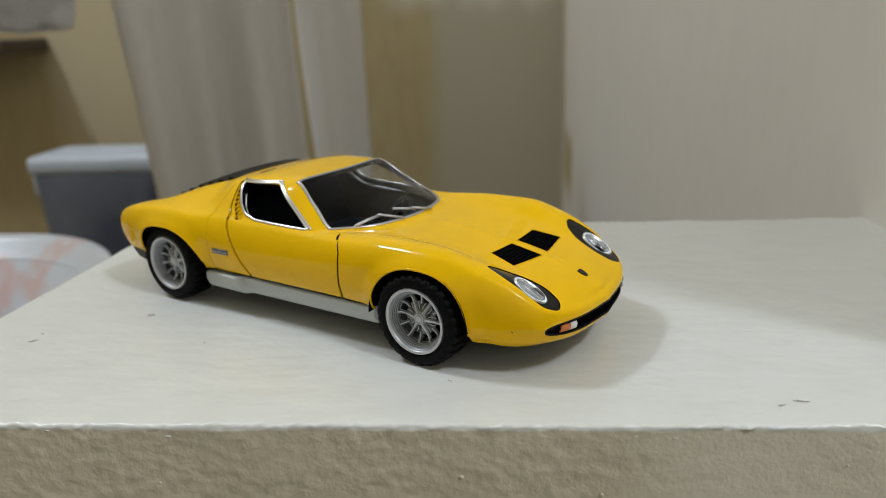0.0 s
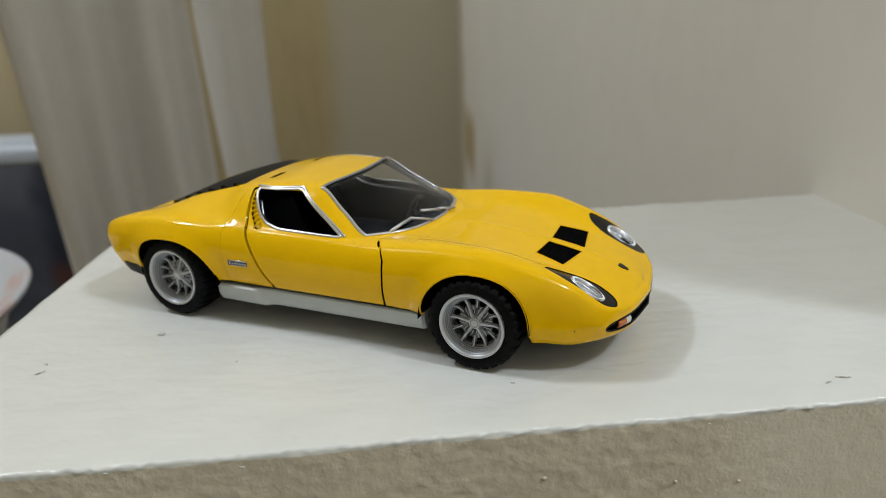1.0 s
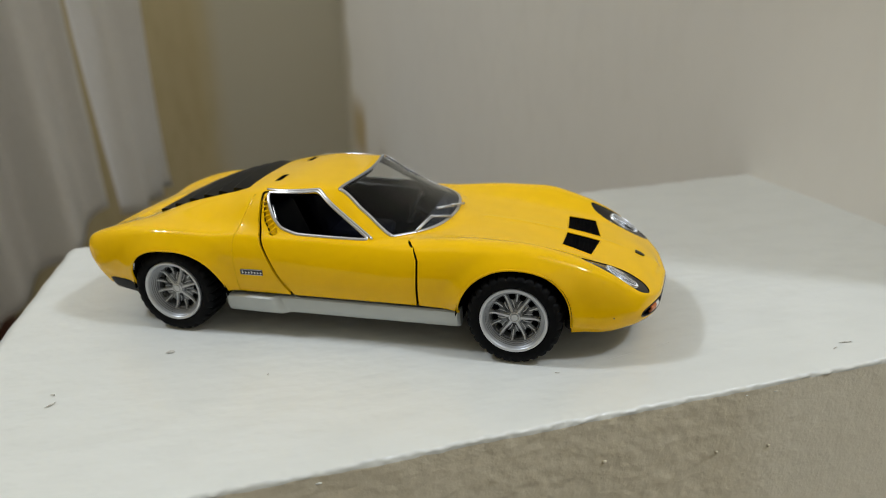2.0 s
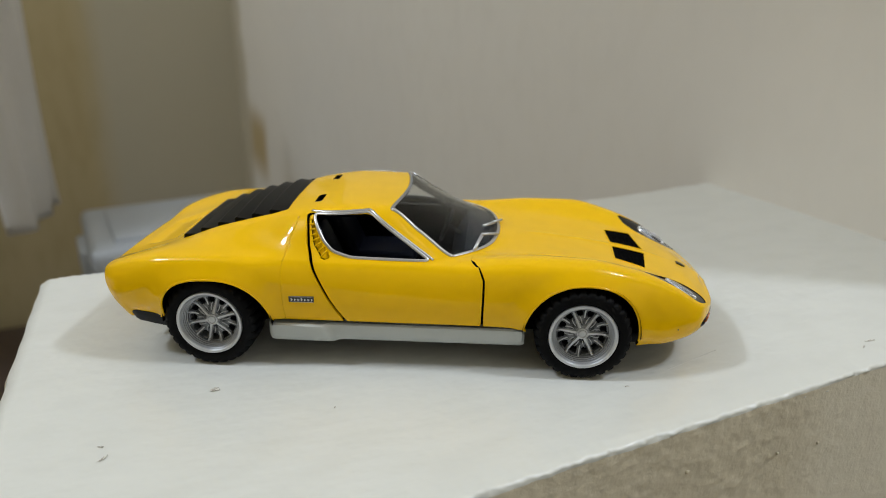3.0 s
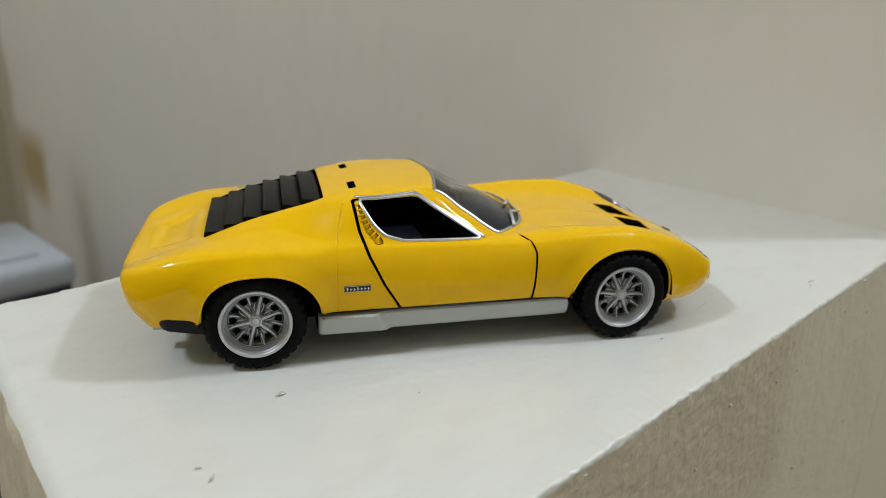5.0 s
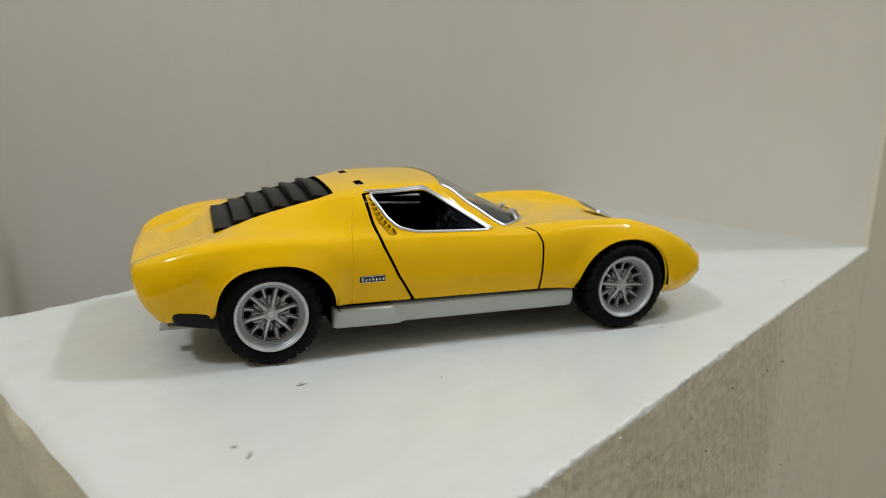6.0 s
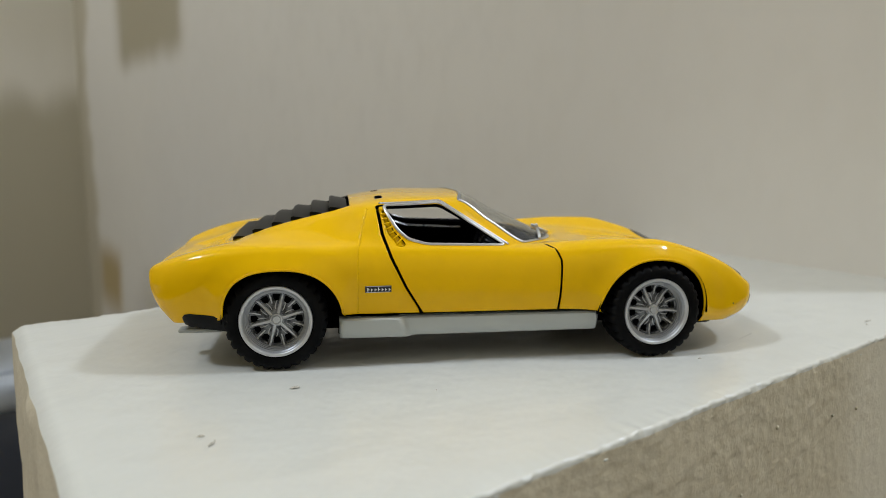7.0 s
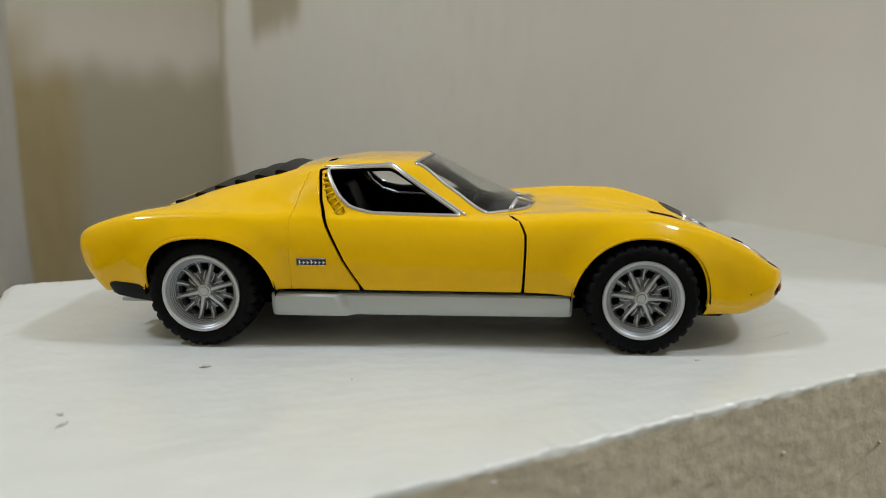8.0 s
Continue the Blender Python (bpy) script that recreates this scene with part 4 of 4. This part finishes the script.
# dark chassis, wheel wells and interior
bm = box_bm(-52 * MM, 52 * MM, -14 * MM, 14 * MM, 4.6 * MM, 8.6 * MM, 1.0 * MM)
box_bm(-25.5 * MM, 25.5 * MM, -21.4 * MM, 21.4 * MM, 5.4 * MM, 10.6 * MM, 0.4 * MM, 2, bm)
part("chassis", bm_mesh("chassis", bm, M_DARK), car, "black plastic chassis")
for arch in ARCH:
    cx, cz = arch[:2]
    for s in (-1, 1):
        vs, fs = [], []
        for x, z in arch_line(arch, 25, 0, 1):
            for y in (13.0, 24.9):
                vs.append(((cx + (x - cx) * 1.014) * MM, s * y * MM, (cz + (z - cz) * 1.014) * MM))
        base = len(vs)
        vs.append((cx * MM, s * 13 * MM, cz * MM))
        for j in range(24):
            fs += [(2 * j, 2 * j + 1, 2 * j + 3, 2 * j + 2), (base, 2 * j, 2 * j + 2)]
        part("wheel_well", mesh_of("wheel_well", vs, fs, M_DARK), car, "black inner wheel arch")
        # fine rolled lip
        lip = []
        for x, z in arch_line(arch, 49, -0.02, 1.02):
            if z > 7.6:
                lip.append(on_side(x, z, s, -0.12))
        lip = [q for q in lip if q[0] is not None and abs(q[0].y) > 15]
        strip([q for q, n in lip], [n for q, n in lip], 0.26, "arch_lip", M_YELLOW, car, 1.0)

cabin = part("cabin_tub", bm_mesh("cabin_tub", box_bm(-20 * MM, 17 * MM, -20.5 * MM, 20.5 * MM, 9.8 * MM, 11 * MM, 0.3 * MM), M_DARK), car, "black interior")
bm = box_bm(-22 * MM, -20.5 * MM, -16.5 * MM, 16.5 * MM, 10 * MM, 24.5 * MM, 0.5 * MM)
part("bulkhead", bm_mesh("bulkhead", bm, M_DARK), car)
bm = bmesh.new()
vs = [(9.5, 15.0), (13.0, 20.3), (18.0, 21.3), (20.0, 20.3), (19.0, 12.0), (11.0, 12.0)]
ring = [[bm.verts.new((x * MM, y * MM, z * MM)) for x, z in vs] for y in (-19, 19)]
bm.faces.new(ring[0])
bm.faces.new(ring[1][::-1])
for i in range(6):
    bm.faces.new((ring[0][i], ring[0][(i + 1) % 6], ring[1][(i + 1) % 6], ring[1][i]))
part("dashboard", bm_mesh("dashboard", bm, M_SPECK), car, "dark speckled dashboard")
for s in (-1, 1):
    bm = box_bm(-13 * MM, 1 * MM, (s * 9.5 - 6) * MM, (s * 9.5 + 6) * MM, 11 * MM, 14.5 * MM, 1.4 * MM, 3)
    seat = part("seat", auto_smooth(bm_mesh("seat", bm, M_NAVY)), car, "dark seat")
    bm = box_bm(-1.6 * MM, 1.6 * MM, -6 * MM, 6 * MM, 0, 13.5 * MM, 1.4 * MM, 3)
    back = part("backrest", auto_smooth(bm_mesh("backrest", bm, M_NAVY)), seat)
    back.matrix_basis = pose(-13.2 * MM, s * 9.5 * MM, 12.6 * MM, 0, -24, 0)
vs, fs = tube([(0, 3.6 * math.cos(a) * MM, 3.6 * math.sin(a) * MM) for a in np.linspace(0, 2 * math.pi, 32, endpoint=False)], 0.38 * MM, 8, 1.0, True)
wheel_ob = part("steering_wheel", mesh_of("steering_wheel", vs, fs, M_BLACK), car, "small black steering wheel")
wheel_ob.matrix_basis = pose(8.0 * MM, 9.5 * MM, 19.6 * MM, 0, 22, 0)
for a in (90, 210, 330):
    vs, fs = tube([(0, 0, 0), (0, 3.5 * math.cos(radians(a)) * MM, 3.5 * math.sin(radians(a)) * MM)], 0.3 * MM, 6)
    part("spoke", mesh_of("spoke", vs, fs, M_BLACK), wheel_ob)
vs, fs = tube([(0, 0, 0), (4 * MM, 0, -0.6 * MM)], 0.5 * MM, 8)
part("column", mesh_of("column", vs, fs, M_BLACK), wheel_ob)

# black valances and exhaust tips
for s in (-1, 1):
    q = []
    for x, zt, zb in ((-53.6, 10.2, 9.2), (-53.2, 10.7, 8.7), (-52.2, 10.9, 8.3), (-49.5, 10.6, 7.8), (-45.6, 10.2, 7.3)):
        y = abs(on_side(x, max(zt, 10.2), s)[0].y)
        q.append([(x, s * (y + 0.12), zt), (x, s * (y - 0.2), (zt + zb) / 2), (x, s * (y - 0.7), zb), (x, s * (y - 4), zb), (x, s * (y - 4), zt)])
    vs = [Vector(p) * MM for g in q for p in g]
    fs = [(i * 5 + j, i * 5 + (j + 1) % 5, (i + 1) * 5 + (j + 1) % 5, (i + 1) * 5 + j) for i in range(4) for j in range(5)] + [(0, 1, 2, 3, 4), (24, 23, 22, 21, 20)]
    part("rear_valance", auto_smooth(mesh_of("rear_valance", vs, fs, M_BLACK), 40), car, "black lower rear panel")
    bm = box_bm(-56.4 * MM, -48 * MM, (s * 12.8 - 1.5) * MM, (s * 12.8 + 1.5) * MM, 4.7 * MM, 5.5 * MM, 0.3 * MM)
    part("exhaust", auto_smooth(bm_mesh("exhaust", bm, M_SILL)), car, "silver exhaust tip")
bm = box_bm(46 * MM, 52.5 * MM, -18.5 * MM, 18.5 * MM, 4.9 * MM, 7.4 * MM, 0.8 * MM)
part("front_valance", auto_smooth(bm_mesh("front_valance", bm, M_BLACK)), car, "black underside of the nose")


def make_wheel():
    """One wheel, its hub at the origin, its outer face towards -y."""
    hub = new("wheel")
    hub.empty_display_size = 0.005
    # tyre with offset tread blocks
    R, seg = 9.4, 120
    prof = [(6.55, 0.6), (6.9, 0.05), (7.6, -0.1), (8.4, 0.0), (8.95, 0.35), (9.3, 0.9), (9.35, 2.0), (9.4, 2.3), (9.4, 4.0), (9.15, 4.2), (9.4, 4.4), (9.4, 6.1), (9.35, 6.4), (9.3, 7.5), (8.8, 8.2), (7.5, 8.4), (6.5, 7.8)]
    vs, fs, n = [], [], len(prof)
    for j in range(seg):
        a = 2 * math.pi * j / seg
        for i, (r, h) in enumerate(prof):
            if 4 <= i <= 8:
                r -= 0.42 if j % 4 in (0,) else 0.0
            elif 10 <= i <= 14:
                r -= 0.42 if j % 4 in (2,) else 0.0
            vs.append((r * math.cos(a) * MM, h * MM, r * math.sin(a) * MM))
    for j in range(seg):
        k = (j + 1) % seg
        for i in range(n - 1):
            fs.append((j * n + i, j * n + i + 1, k * n + i + 1, k * n + i))
    part("tyre", auto_smooth(mesh_of("tyre", vs, fs, M_RUBBER), 30), hub, "black rubber tyre with block tread")
    vs, fs = lathe([(r * MM, h * MM) for r, h in ((6.6, 0.7), (6.7, 0.2), (6.58, -0.1), (6.3, -0.14), (6.05, 0.0), (5.95, 0.3), (5.94, 0.8))], 64)
    rim = part("rim", auto_smooth(mesh_of("rim", vs, fs, M_SILVER), 50), hub, "silver painted rim with stepped lip")
    vs, fs = lathe([(r * MM, h * MM) for r, h in ((5.96, 0.35), (5.78, 0.5), (5.72, 0.62), (5.62, 0.66), (5.55, 0.95), (5.42, 1.0), (5.36, 1.3), (5.24, 1.36), (5.2, 1.75), (5.1, 1.8), (5.05, 2.6), (4.95, 3.2), (4.85, 7.0))], 64)
    part("barrel", auto_smooth(mesh_of("barrel", vs, fs, M_BARREL), 50), rim, "stepped inside of the rim, its shade put into darker silver")
    boss = [(0.0, 1.55), (0.62, 1.55), (0.72, 1.68), (0.78, 1.75), (0.95, 1.6), (1.12, 1.66), (1.25, 2.0), (1.55, 2.3), (1.6, 3.6)]
    vs, fs = lathe([(r * MM, h * MM) for r, h in boss], 32)
    part("hub_cap", auto_smooth(mesh_of("hub_cap", vs, fs, M_SILVER), 40), rim)
    vs, fs = lathe([(0.0, 4.4 * MM), (5.3 * MM, 4.4 * MM)], 40)
    part("brake_disc", mesh_of("brake_disc", vs, fs, M_NAVY), hub, "dark brake disc behind the spokes")
    # dished face with twelve round-ended slots near its edge
    nr, na = 34, 240
    rr, aa = np.linspace(1.1, 5.12, nr), np.linspace(0, 2 * math.pi, na, endpoint=False)
    Rg, Ag = np.meshgrid(rr, aa, indexing="ij")
    off = (Ag + math.pi / 12) % (math.pi / 6) - math.pi / 12        # from the middle of a slot
    H = 2.35 + 0.55 * np.clip((Rg - 1.2) / 2.6, 0, 1) ** 0.8 - 0.45 * np.clip((Rg - 4.2) / 0.9, 0, 1)
    FV = np.stack([Rg * np.cos(Ag), H, Rg * np.sin(Ag), Rg, off], axis=2).reshape(-1, 5)
    q = np.arange(nr * na).reshape(nr, na)
    a_, b_, c_, d_ = q[:-1], np.roll(q, -1, 1)[:-1], np.roll(q, -1, 1)[1:], q[1:]
    FT = np.concatenate([np.stack([a_, b_, c_], 2).reshape(-1, 3), np.stack([a_, c_, d_], 2).reshape(-1, 3)])
    half = 0.52 + 0.20 * np.clip((FV[:, 3] - 3.5) / 1.2, 0, 1)
    slot = np.maximum(np.hypot(np.abs(FV[:, 4]) * FV[:, 3], np.minimum(FV[:, 3] - 3.85, 0)) - half, FV[:, 3] - 4.85)
    FV, FT = clip(FV, FT, slot)
    face = part("wheel_face", mesh_of("wheel_face", FV[:, :3] * MM, FT, M_WASH_SHADE), rim, "silver face with dark wash and hollow shade in its colour")
    sol = face.modifiers.new("thick", "SOLIDIFY")
    sol.thickness, sol.offset = 0.5 * MM, 0
    for k in range(12):
        ang = radians(30 * k + 15)
        cs, sn = math.cos(ang), math.sin(ang)
        big = k % 2 == 0
        stops = ((1.0, 1.85), (1.9, 2.0), (2.9, 2.25), (3.9, 2.42), (4.6, 2.3), (5.05, 1.75)) if big else ((2.5, 2.62), (3.1, 2.55), (3.9, 2.5), (4.6, 2.35), (5.05, 1.8))
        n = len(stops)
        line = [(r * cs, h, r * sn) for r, h in stops]
        vs, fs = [], []
        for (x, h, z), (r, _) in zip(line, stops):
            wide = (0.50 - 0.05 * r) if big else 0.20
            for side, up in ((-wide, 0.32), (-0.55 * wide, -0.05), (0.55 * wide, -0.05), (wide, 0.32)):
                vs.append(Vector((x - side * sn, h + up, z + side * cs)) * MM)
        fs = [(4 * i + m, 4 * i + m + 1, 4 * i + m + 5, 4 * i + m + 4) for i in range(n - 1) for m in range(3)]
        part("spoke", auto_smooth(mesh_of("spoke", vs, fs, M_SILVER), 30), rim)
        if big:
            # forked ribs that frame the hollow beside each arm
            for t in (-1, 1):
                fork = []
                for r, w, h in ((1.7, 0.62, 2.35), (2.3, 0.80, 2.4), (3.0, 0.84, 2.55), (3.4, 0.74, 2.6)):
                    fork.append((r * cs - t * w * sn, h, r * sn + t * w * cs))
                strip(fork, [(0, -1, 0)] * 4, 0.10, "rib", M_SILVER, rim, 0.9)
    return hub


first = make_wheel()
first.parent = car
first.matrix_basis = pose(-36.8 * MM, -25.7 * MM, 9.45 * MM, 0, 0, 0)
for x, s, turn in ((36.8, -1, 20), (-36.8, 1, 50), (36.8, 1, 75)):
    w = copy_thing(first, pose(x * MM, s * 25.7 * MM, 9.45 * MM, 0, turn, 0 if s < 0 else 180))
    w.parent = car

# ---------------------------------------------------------------- beyond the ledge


def at_room(ob, a, b, z, turn=0.0):
    ob.matrix_world = Matrix.Translation(rm(a, b, z)) @ Matrix.Rotation(radians(30 + turn), 4, "Z")
    return ob


def make_storage_box(w, d, h, label, lid_label):
    """A tapered plastic tub with a rimmed lid; stands on its base."""
    top = empty("storage_box", label, "storage box")
    bm = box_bm(-w / 2, w / 2, -d / 2, d / 2, 0, h - 0.02, 0.012, 3)
    for v in bm.verts:
        k = 0.86 + 0.12 * v.co.z / h
        v.co.x *= k
        v.co.y *= k
    part("tub", auto_smooth(bm_mesh("tub", bm, M_TUB)), top, "cloudy grey plastic tub, right side darkened for contents and curtain shade")
    bm = box_bm(-w / 2, w / 2, -d / 2, d / 2, h - 0.026, h, 0.008, 3)
    lid = part("lid", auto_smooth(bm_mesh("lid", bm, M_LID)), top, lid_label)
    bm = box_bm(-w / 2 + 0.022, w / 2 - 0.022, -d / 2 + 0.022, d / 2 - 0.022, h - 0.003, h + 0.004, 0.004, 2)
    part("lid_panel", auto_smooth(bm_mesh("lid_panel", bm, M_LID)), lid)
    for s in (-1, 1):
        bm = box_bm(s * w / 2 - 0.008, s * w / 2 + 0.008, -0.03, 0.03, h - 0.06, h - 0.012, 0.005, 2)
        part("clip", auto_smooth(bm_mesh("clip", bm, M_LID)), top)
    return top


def make_bench():
    bench = empty("low_bench", "dark brown wooden bench behind the ledge", "bench")
    bm = box_bm(-0.52, 0.52, -0.30, 0.30, 0.46, 0.50, 0.006)
    part("seat_board", bm_mesh("seat_board", bm, M_WOOD), bench)
    for x in (-0.47, 0.47):
        for y in (-0.25, 0.25):
            part("leg", bm_mesh("leg", box_bm(x - 0.025, x + 0.025, y - 0.025, y + 0.025, 0, 0.46, 0.004), M_WOOD), bench)
    return bench


at_room(make_bench(), -0.385, 0.72, FLOOR)
at_room(make_storage_box(0.160, 0.150, 0.265, "plastic storage box with a grey-blue lid on the bench", "grey-blue lid"), -0.005, 0.605, -0.42, 3)
at_room(make_storage_box(0.28, 0.10, 0.314, "cloudy plastic storage box with pale lid beside the curtain", "pale grey-blue lid"), -0.48, 0.855, -0.42)

# shelf at the far left
shelf = new("wall_shelf", bm_mesh("wall_shelf", box_bm(-0.22, 0.22, -0.06, 0.06, -0.022, 0, 0.004), M_WOOD))
tagged(at_room(shelf, -0.905, 0.968, 0.052), "dark brown wooden wall shelf", "shelf")


def make_bag():
    """A thin carrier bag hung by its handles; its base line is at the origin."""
    top = empty("plastic_bag", "crumpled white plastic carrier bag that hangs from the curtain rod", "bag")
    nu, nv = 64, 30
    vs, fs = [], []
    for i in range(nu):
        a = 2 * math.pi * i / nu
        for j in range(nv):
            t = j / (nv - 1)
            w = 0.9 + 0.12 * math.sin(t * 2.5) - 0.25 * max(0, t - 0.8) / 0.2
            q = Vector((math.cos(a) * 2.0, math.sin(a) * 2.0, t * 3.0))
            k = 1 + 0.10 * noise.noise(q) + 0.07 * noise.noise(q * 2.7) + 0.04 * noise.noise(q * 6)
            vs.append((0.058 * w * k * math.cos(a), 0.026 * w * k * math.sin(a) * min(1, 0.25 + t * 3), 0.006 * noise.noise(q) + 0.105 * t))
    for i in range(nu):
        k = (i + 1) % nu
        for j in range(nv - 1):
            fs.append((i * nv + j, k * nv + j, k * nv + j + 1, i * nv + j + 1))
    fs.append(tuple(i * nv for i in range(nu - 1, -1, -1)))
    body = part("bag_body", mesh_of("bag_body", vs, fs, M_BAG), top)
    body.modifiers.new("thick", "SOLIDIFY").thickness = 0.0006
    for s in (-1, 1):
        pts = [(s * 0.034, -0.006, 0.098), (s * 0.028, -0.009, 0.122), (s * 0.024, 0, 0.1335), (s * 0.028, 0.009, 0.122), (s * 0.034, 0.006, 0.098)]
        vs, fs = tube(pts, 0.004, 8, 0.4)
        part("handle", mesh_of("handle", vs, fs, M_BAG), top, "twisted plastic handle")
    return top


at_room(make_bag(), -0.372, 0.448, 0.0655, 39.5)


def make_stool():
    stool = empty("stool", "dark round-topped stool behind the ledge", "stool")
    vs, fs = lathe([(0, 0.747), (0.12, 0.747), (0.125, 0.762), (0.12, 0.777), (0, 0.777)], 40, "z")
    part("seat", mesh_of("seat", vs, fs, M_WOOD, False), stool)
    for k in range(4):
        a = math.pi / 4 + k * math.pi / 2
        vs, fs = tube([(0.12 * math.cos(a), 0.12 * math.sin(a), 0), (0.09 * math.cos(a), 0.09 * math.sin(a), 0.748)], 0.014, 8)
        part("leg", mesh_of("leg", vs, fs, M_WOOD), stool)
    return stool


at_room(make_stool(), -0.275, 0.15, FLOOR)
basin = empty("wash_basin", "white basin with faded pink pattern on a stool", "basin")
vs, fs = lathe([(0, 0.004), (0.052, 0.004), (0.060, 0.012), (0.082, 0.078), (0.0835, 0.0785), (0.085, 0.074), (0.063, 0.007), (0.052, 0.0), (0, 0.0)], 56, "z")
part("bowl", mesh_of("bowl", vs, fs, M_BASIN), basin)
vs, fs = lathe([(0.082, 0.0785), (0.092, 0.086), (0.096, 0.090), (0.0975, 0.0885), (0.0955, 0.0855), (0.085, 0.0755), (0.082, 0.0785)], 56, "z")
part("rim", mesh_of("rim", vs, fs, M_BASIN), basin, "rolled white rim")
at_room(basin, -0.255, 0.145, FLOOR + 0.777)


def make_curtain(name, a0, b0, a1, b1, hem0, hem1, folds, depth, slant, flare, label):
    """A hanging cloth between two places of the room, with folds that gather towards the hem."""
    top_z, nu, nv = 0.19, folds * 16, 34
    vs, fs = [], []
    p0, p1 = rm(a0, b0), rm(a1, b1)
    d = (p1 - p0).normalized()
    n = Vector((-d.y, d.x, 0))
    L = (p1 - p0).length
    rng = random.Random(len(name) + folds)
    ph = [rng.uniform(0, 6) for _ in range(4)]
    for i in range(nu + 1):
        s = i / nu
        for j in range(nv + 1):
            t = j / nv
            hem = hem0 + (hem1 - hem0) * s
            z = top_z + (hem - top_z) * t
            w = math.sin(2 * math.pi * folds * s + ph[0]) + 0.45 * math.sin(2 * math.pi * folds * 0.53 * s + ph[1] + t)
            along = L * s + max(0.0, 0.12 - z) * (slant * (1 - s) + flare * s)
            p = p0 + d * along + n * (depth * w * (0.75 + 0.35 * t) + 0.012 * math.sin(3 * t + ph[2] + 4 * s))
            vs.append((p.x, p.y, z))
    for i in range(nu):
        for j in range(nv):
            q = i * (nv + 1) + j
            fs.append((q, q + nv + 1, q + nv + 2, q + 1))
    ob = new(name, mesh_of(name, vs, fs, M_CLOTH))
    s = ob.modifiers.new("thick", "SOLIDIFY")
    s.thickness, s.offset = 0.0025, 0
    return tagged(ob, label, "curtain", "curtains")


make_curtain("curtain", -0.300, 0.490, -0.160, 0.582, -0.26, -0.135, 3, 0.011, 0.07, 0.0, "off-white cloth curtain panel hanging beside the ledge")
make_curtain("curtain", -0.152, 0.601, -0.110, 0.660, -0.150, -0.150, 2, 0.006, 0.0, 0.10, "narrow off-white curtain panel with a straight hem")
vs, fs = tube([rm(-0.52, 0.3264, 0.195), rm(-0.112, 0.662, 0.195)], 0.008, 10)
tagged(new("curtain_rod", mesh_of("curtain_rod", vs, fs, M_WOOD)), "dark rod that carries the curtains", "rod")

# crumbs on the ledge
CRUMBS = ((-33.0, -34.8, 1.0, 0.55, 30), (45.6, -27.2, 0.5, 0.22, 10), (101.6, -3.5, 1.5, 0.15, 20), (99, -6.5, 0.8, 0.15, 50), (-43.5, -57.0, 1.0, 0.25, 70), (-45.5, -54.0, 0.5, 0.2, 0), (-9, -39, 0.3, 0.15, 80))
for k, (x, y, a, b, turn) in enumerate(CRUMBS):
    bm = bmesh.new()
    bmesh.ops.create_icosphere(bm, subdivisions=2, radius=1.0)
    for v in bm.verts:
        q = 1 + 0.5 * noise.noise(v.co * 1.5 + Vector((k * 3.1, 0, 0)))
        v.co = Vector((v.co.x * a * q, v.co.y * b * q, v.co.z * 0.07 * q + 0.02)) * MM
    ob = new("crumb", bm_mesh("crumb", bm, M_CHIP, True))
    ob.matrix_world = pose(x * MM, y * MM, 0.0001, 0, 0, turn)
    tagged(ob, "tiny grey-brown crumb on the painted ledge", "crumb", "crumbs on the ledge")
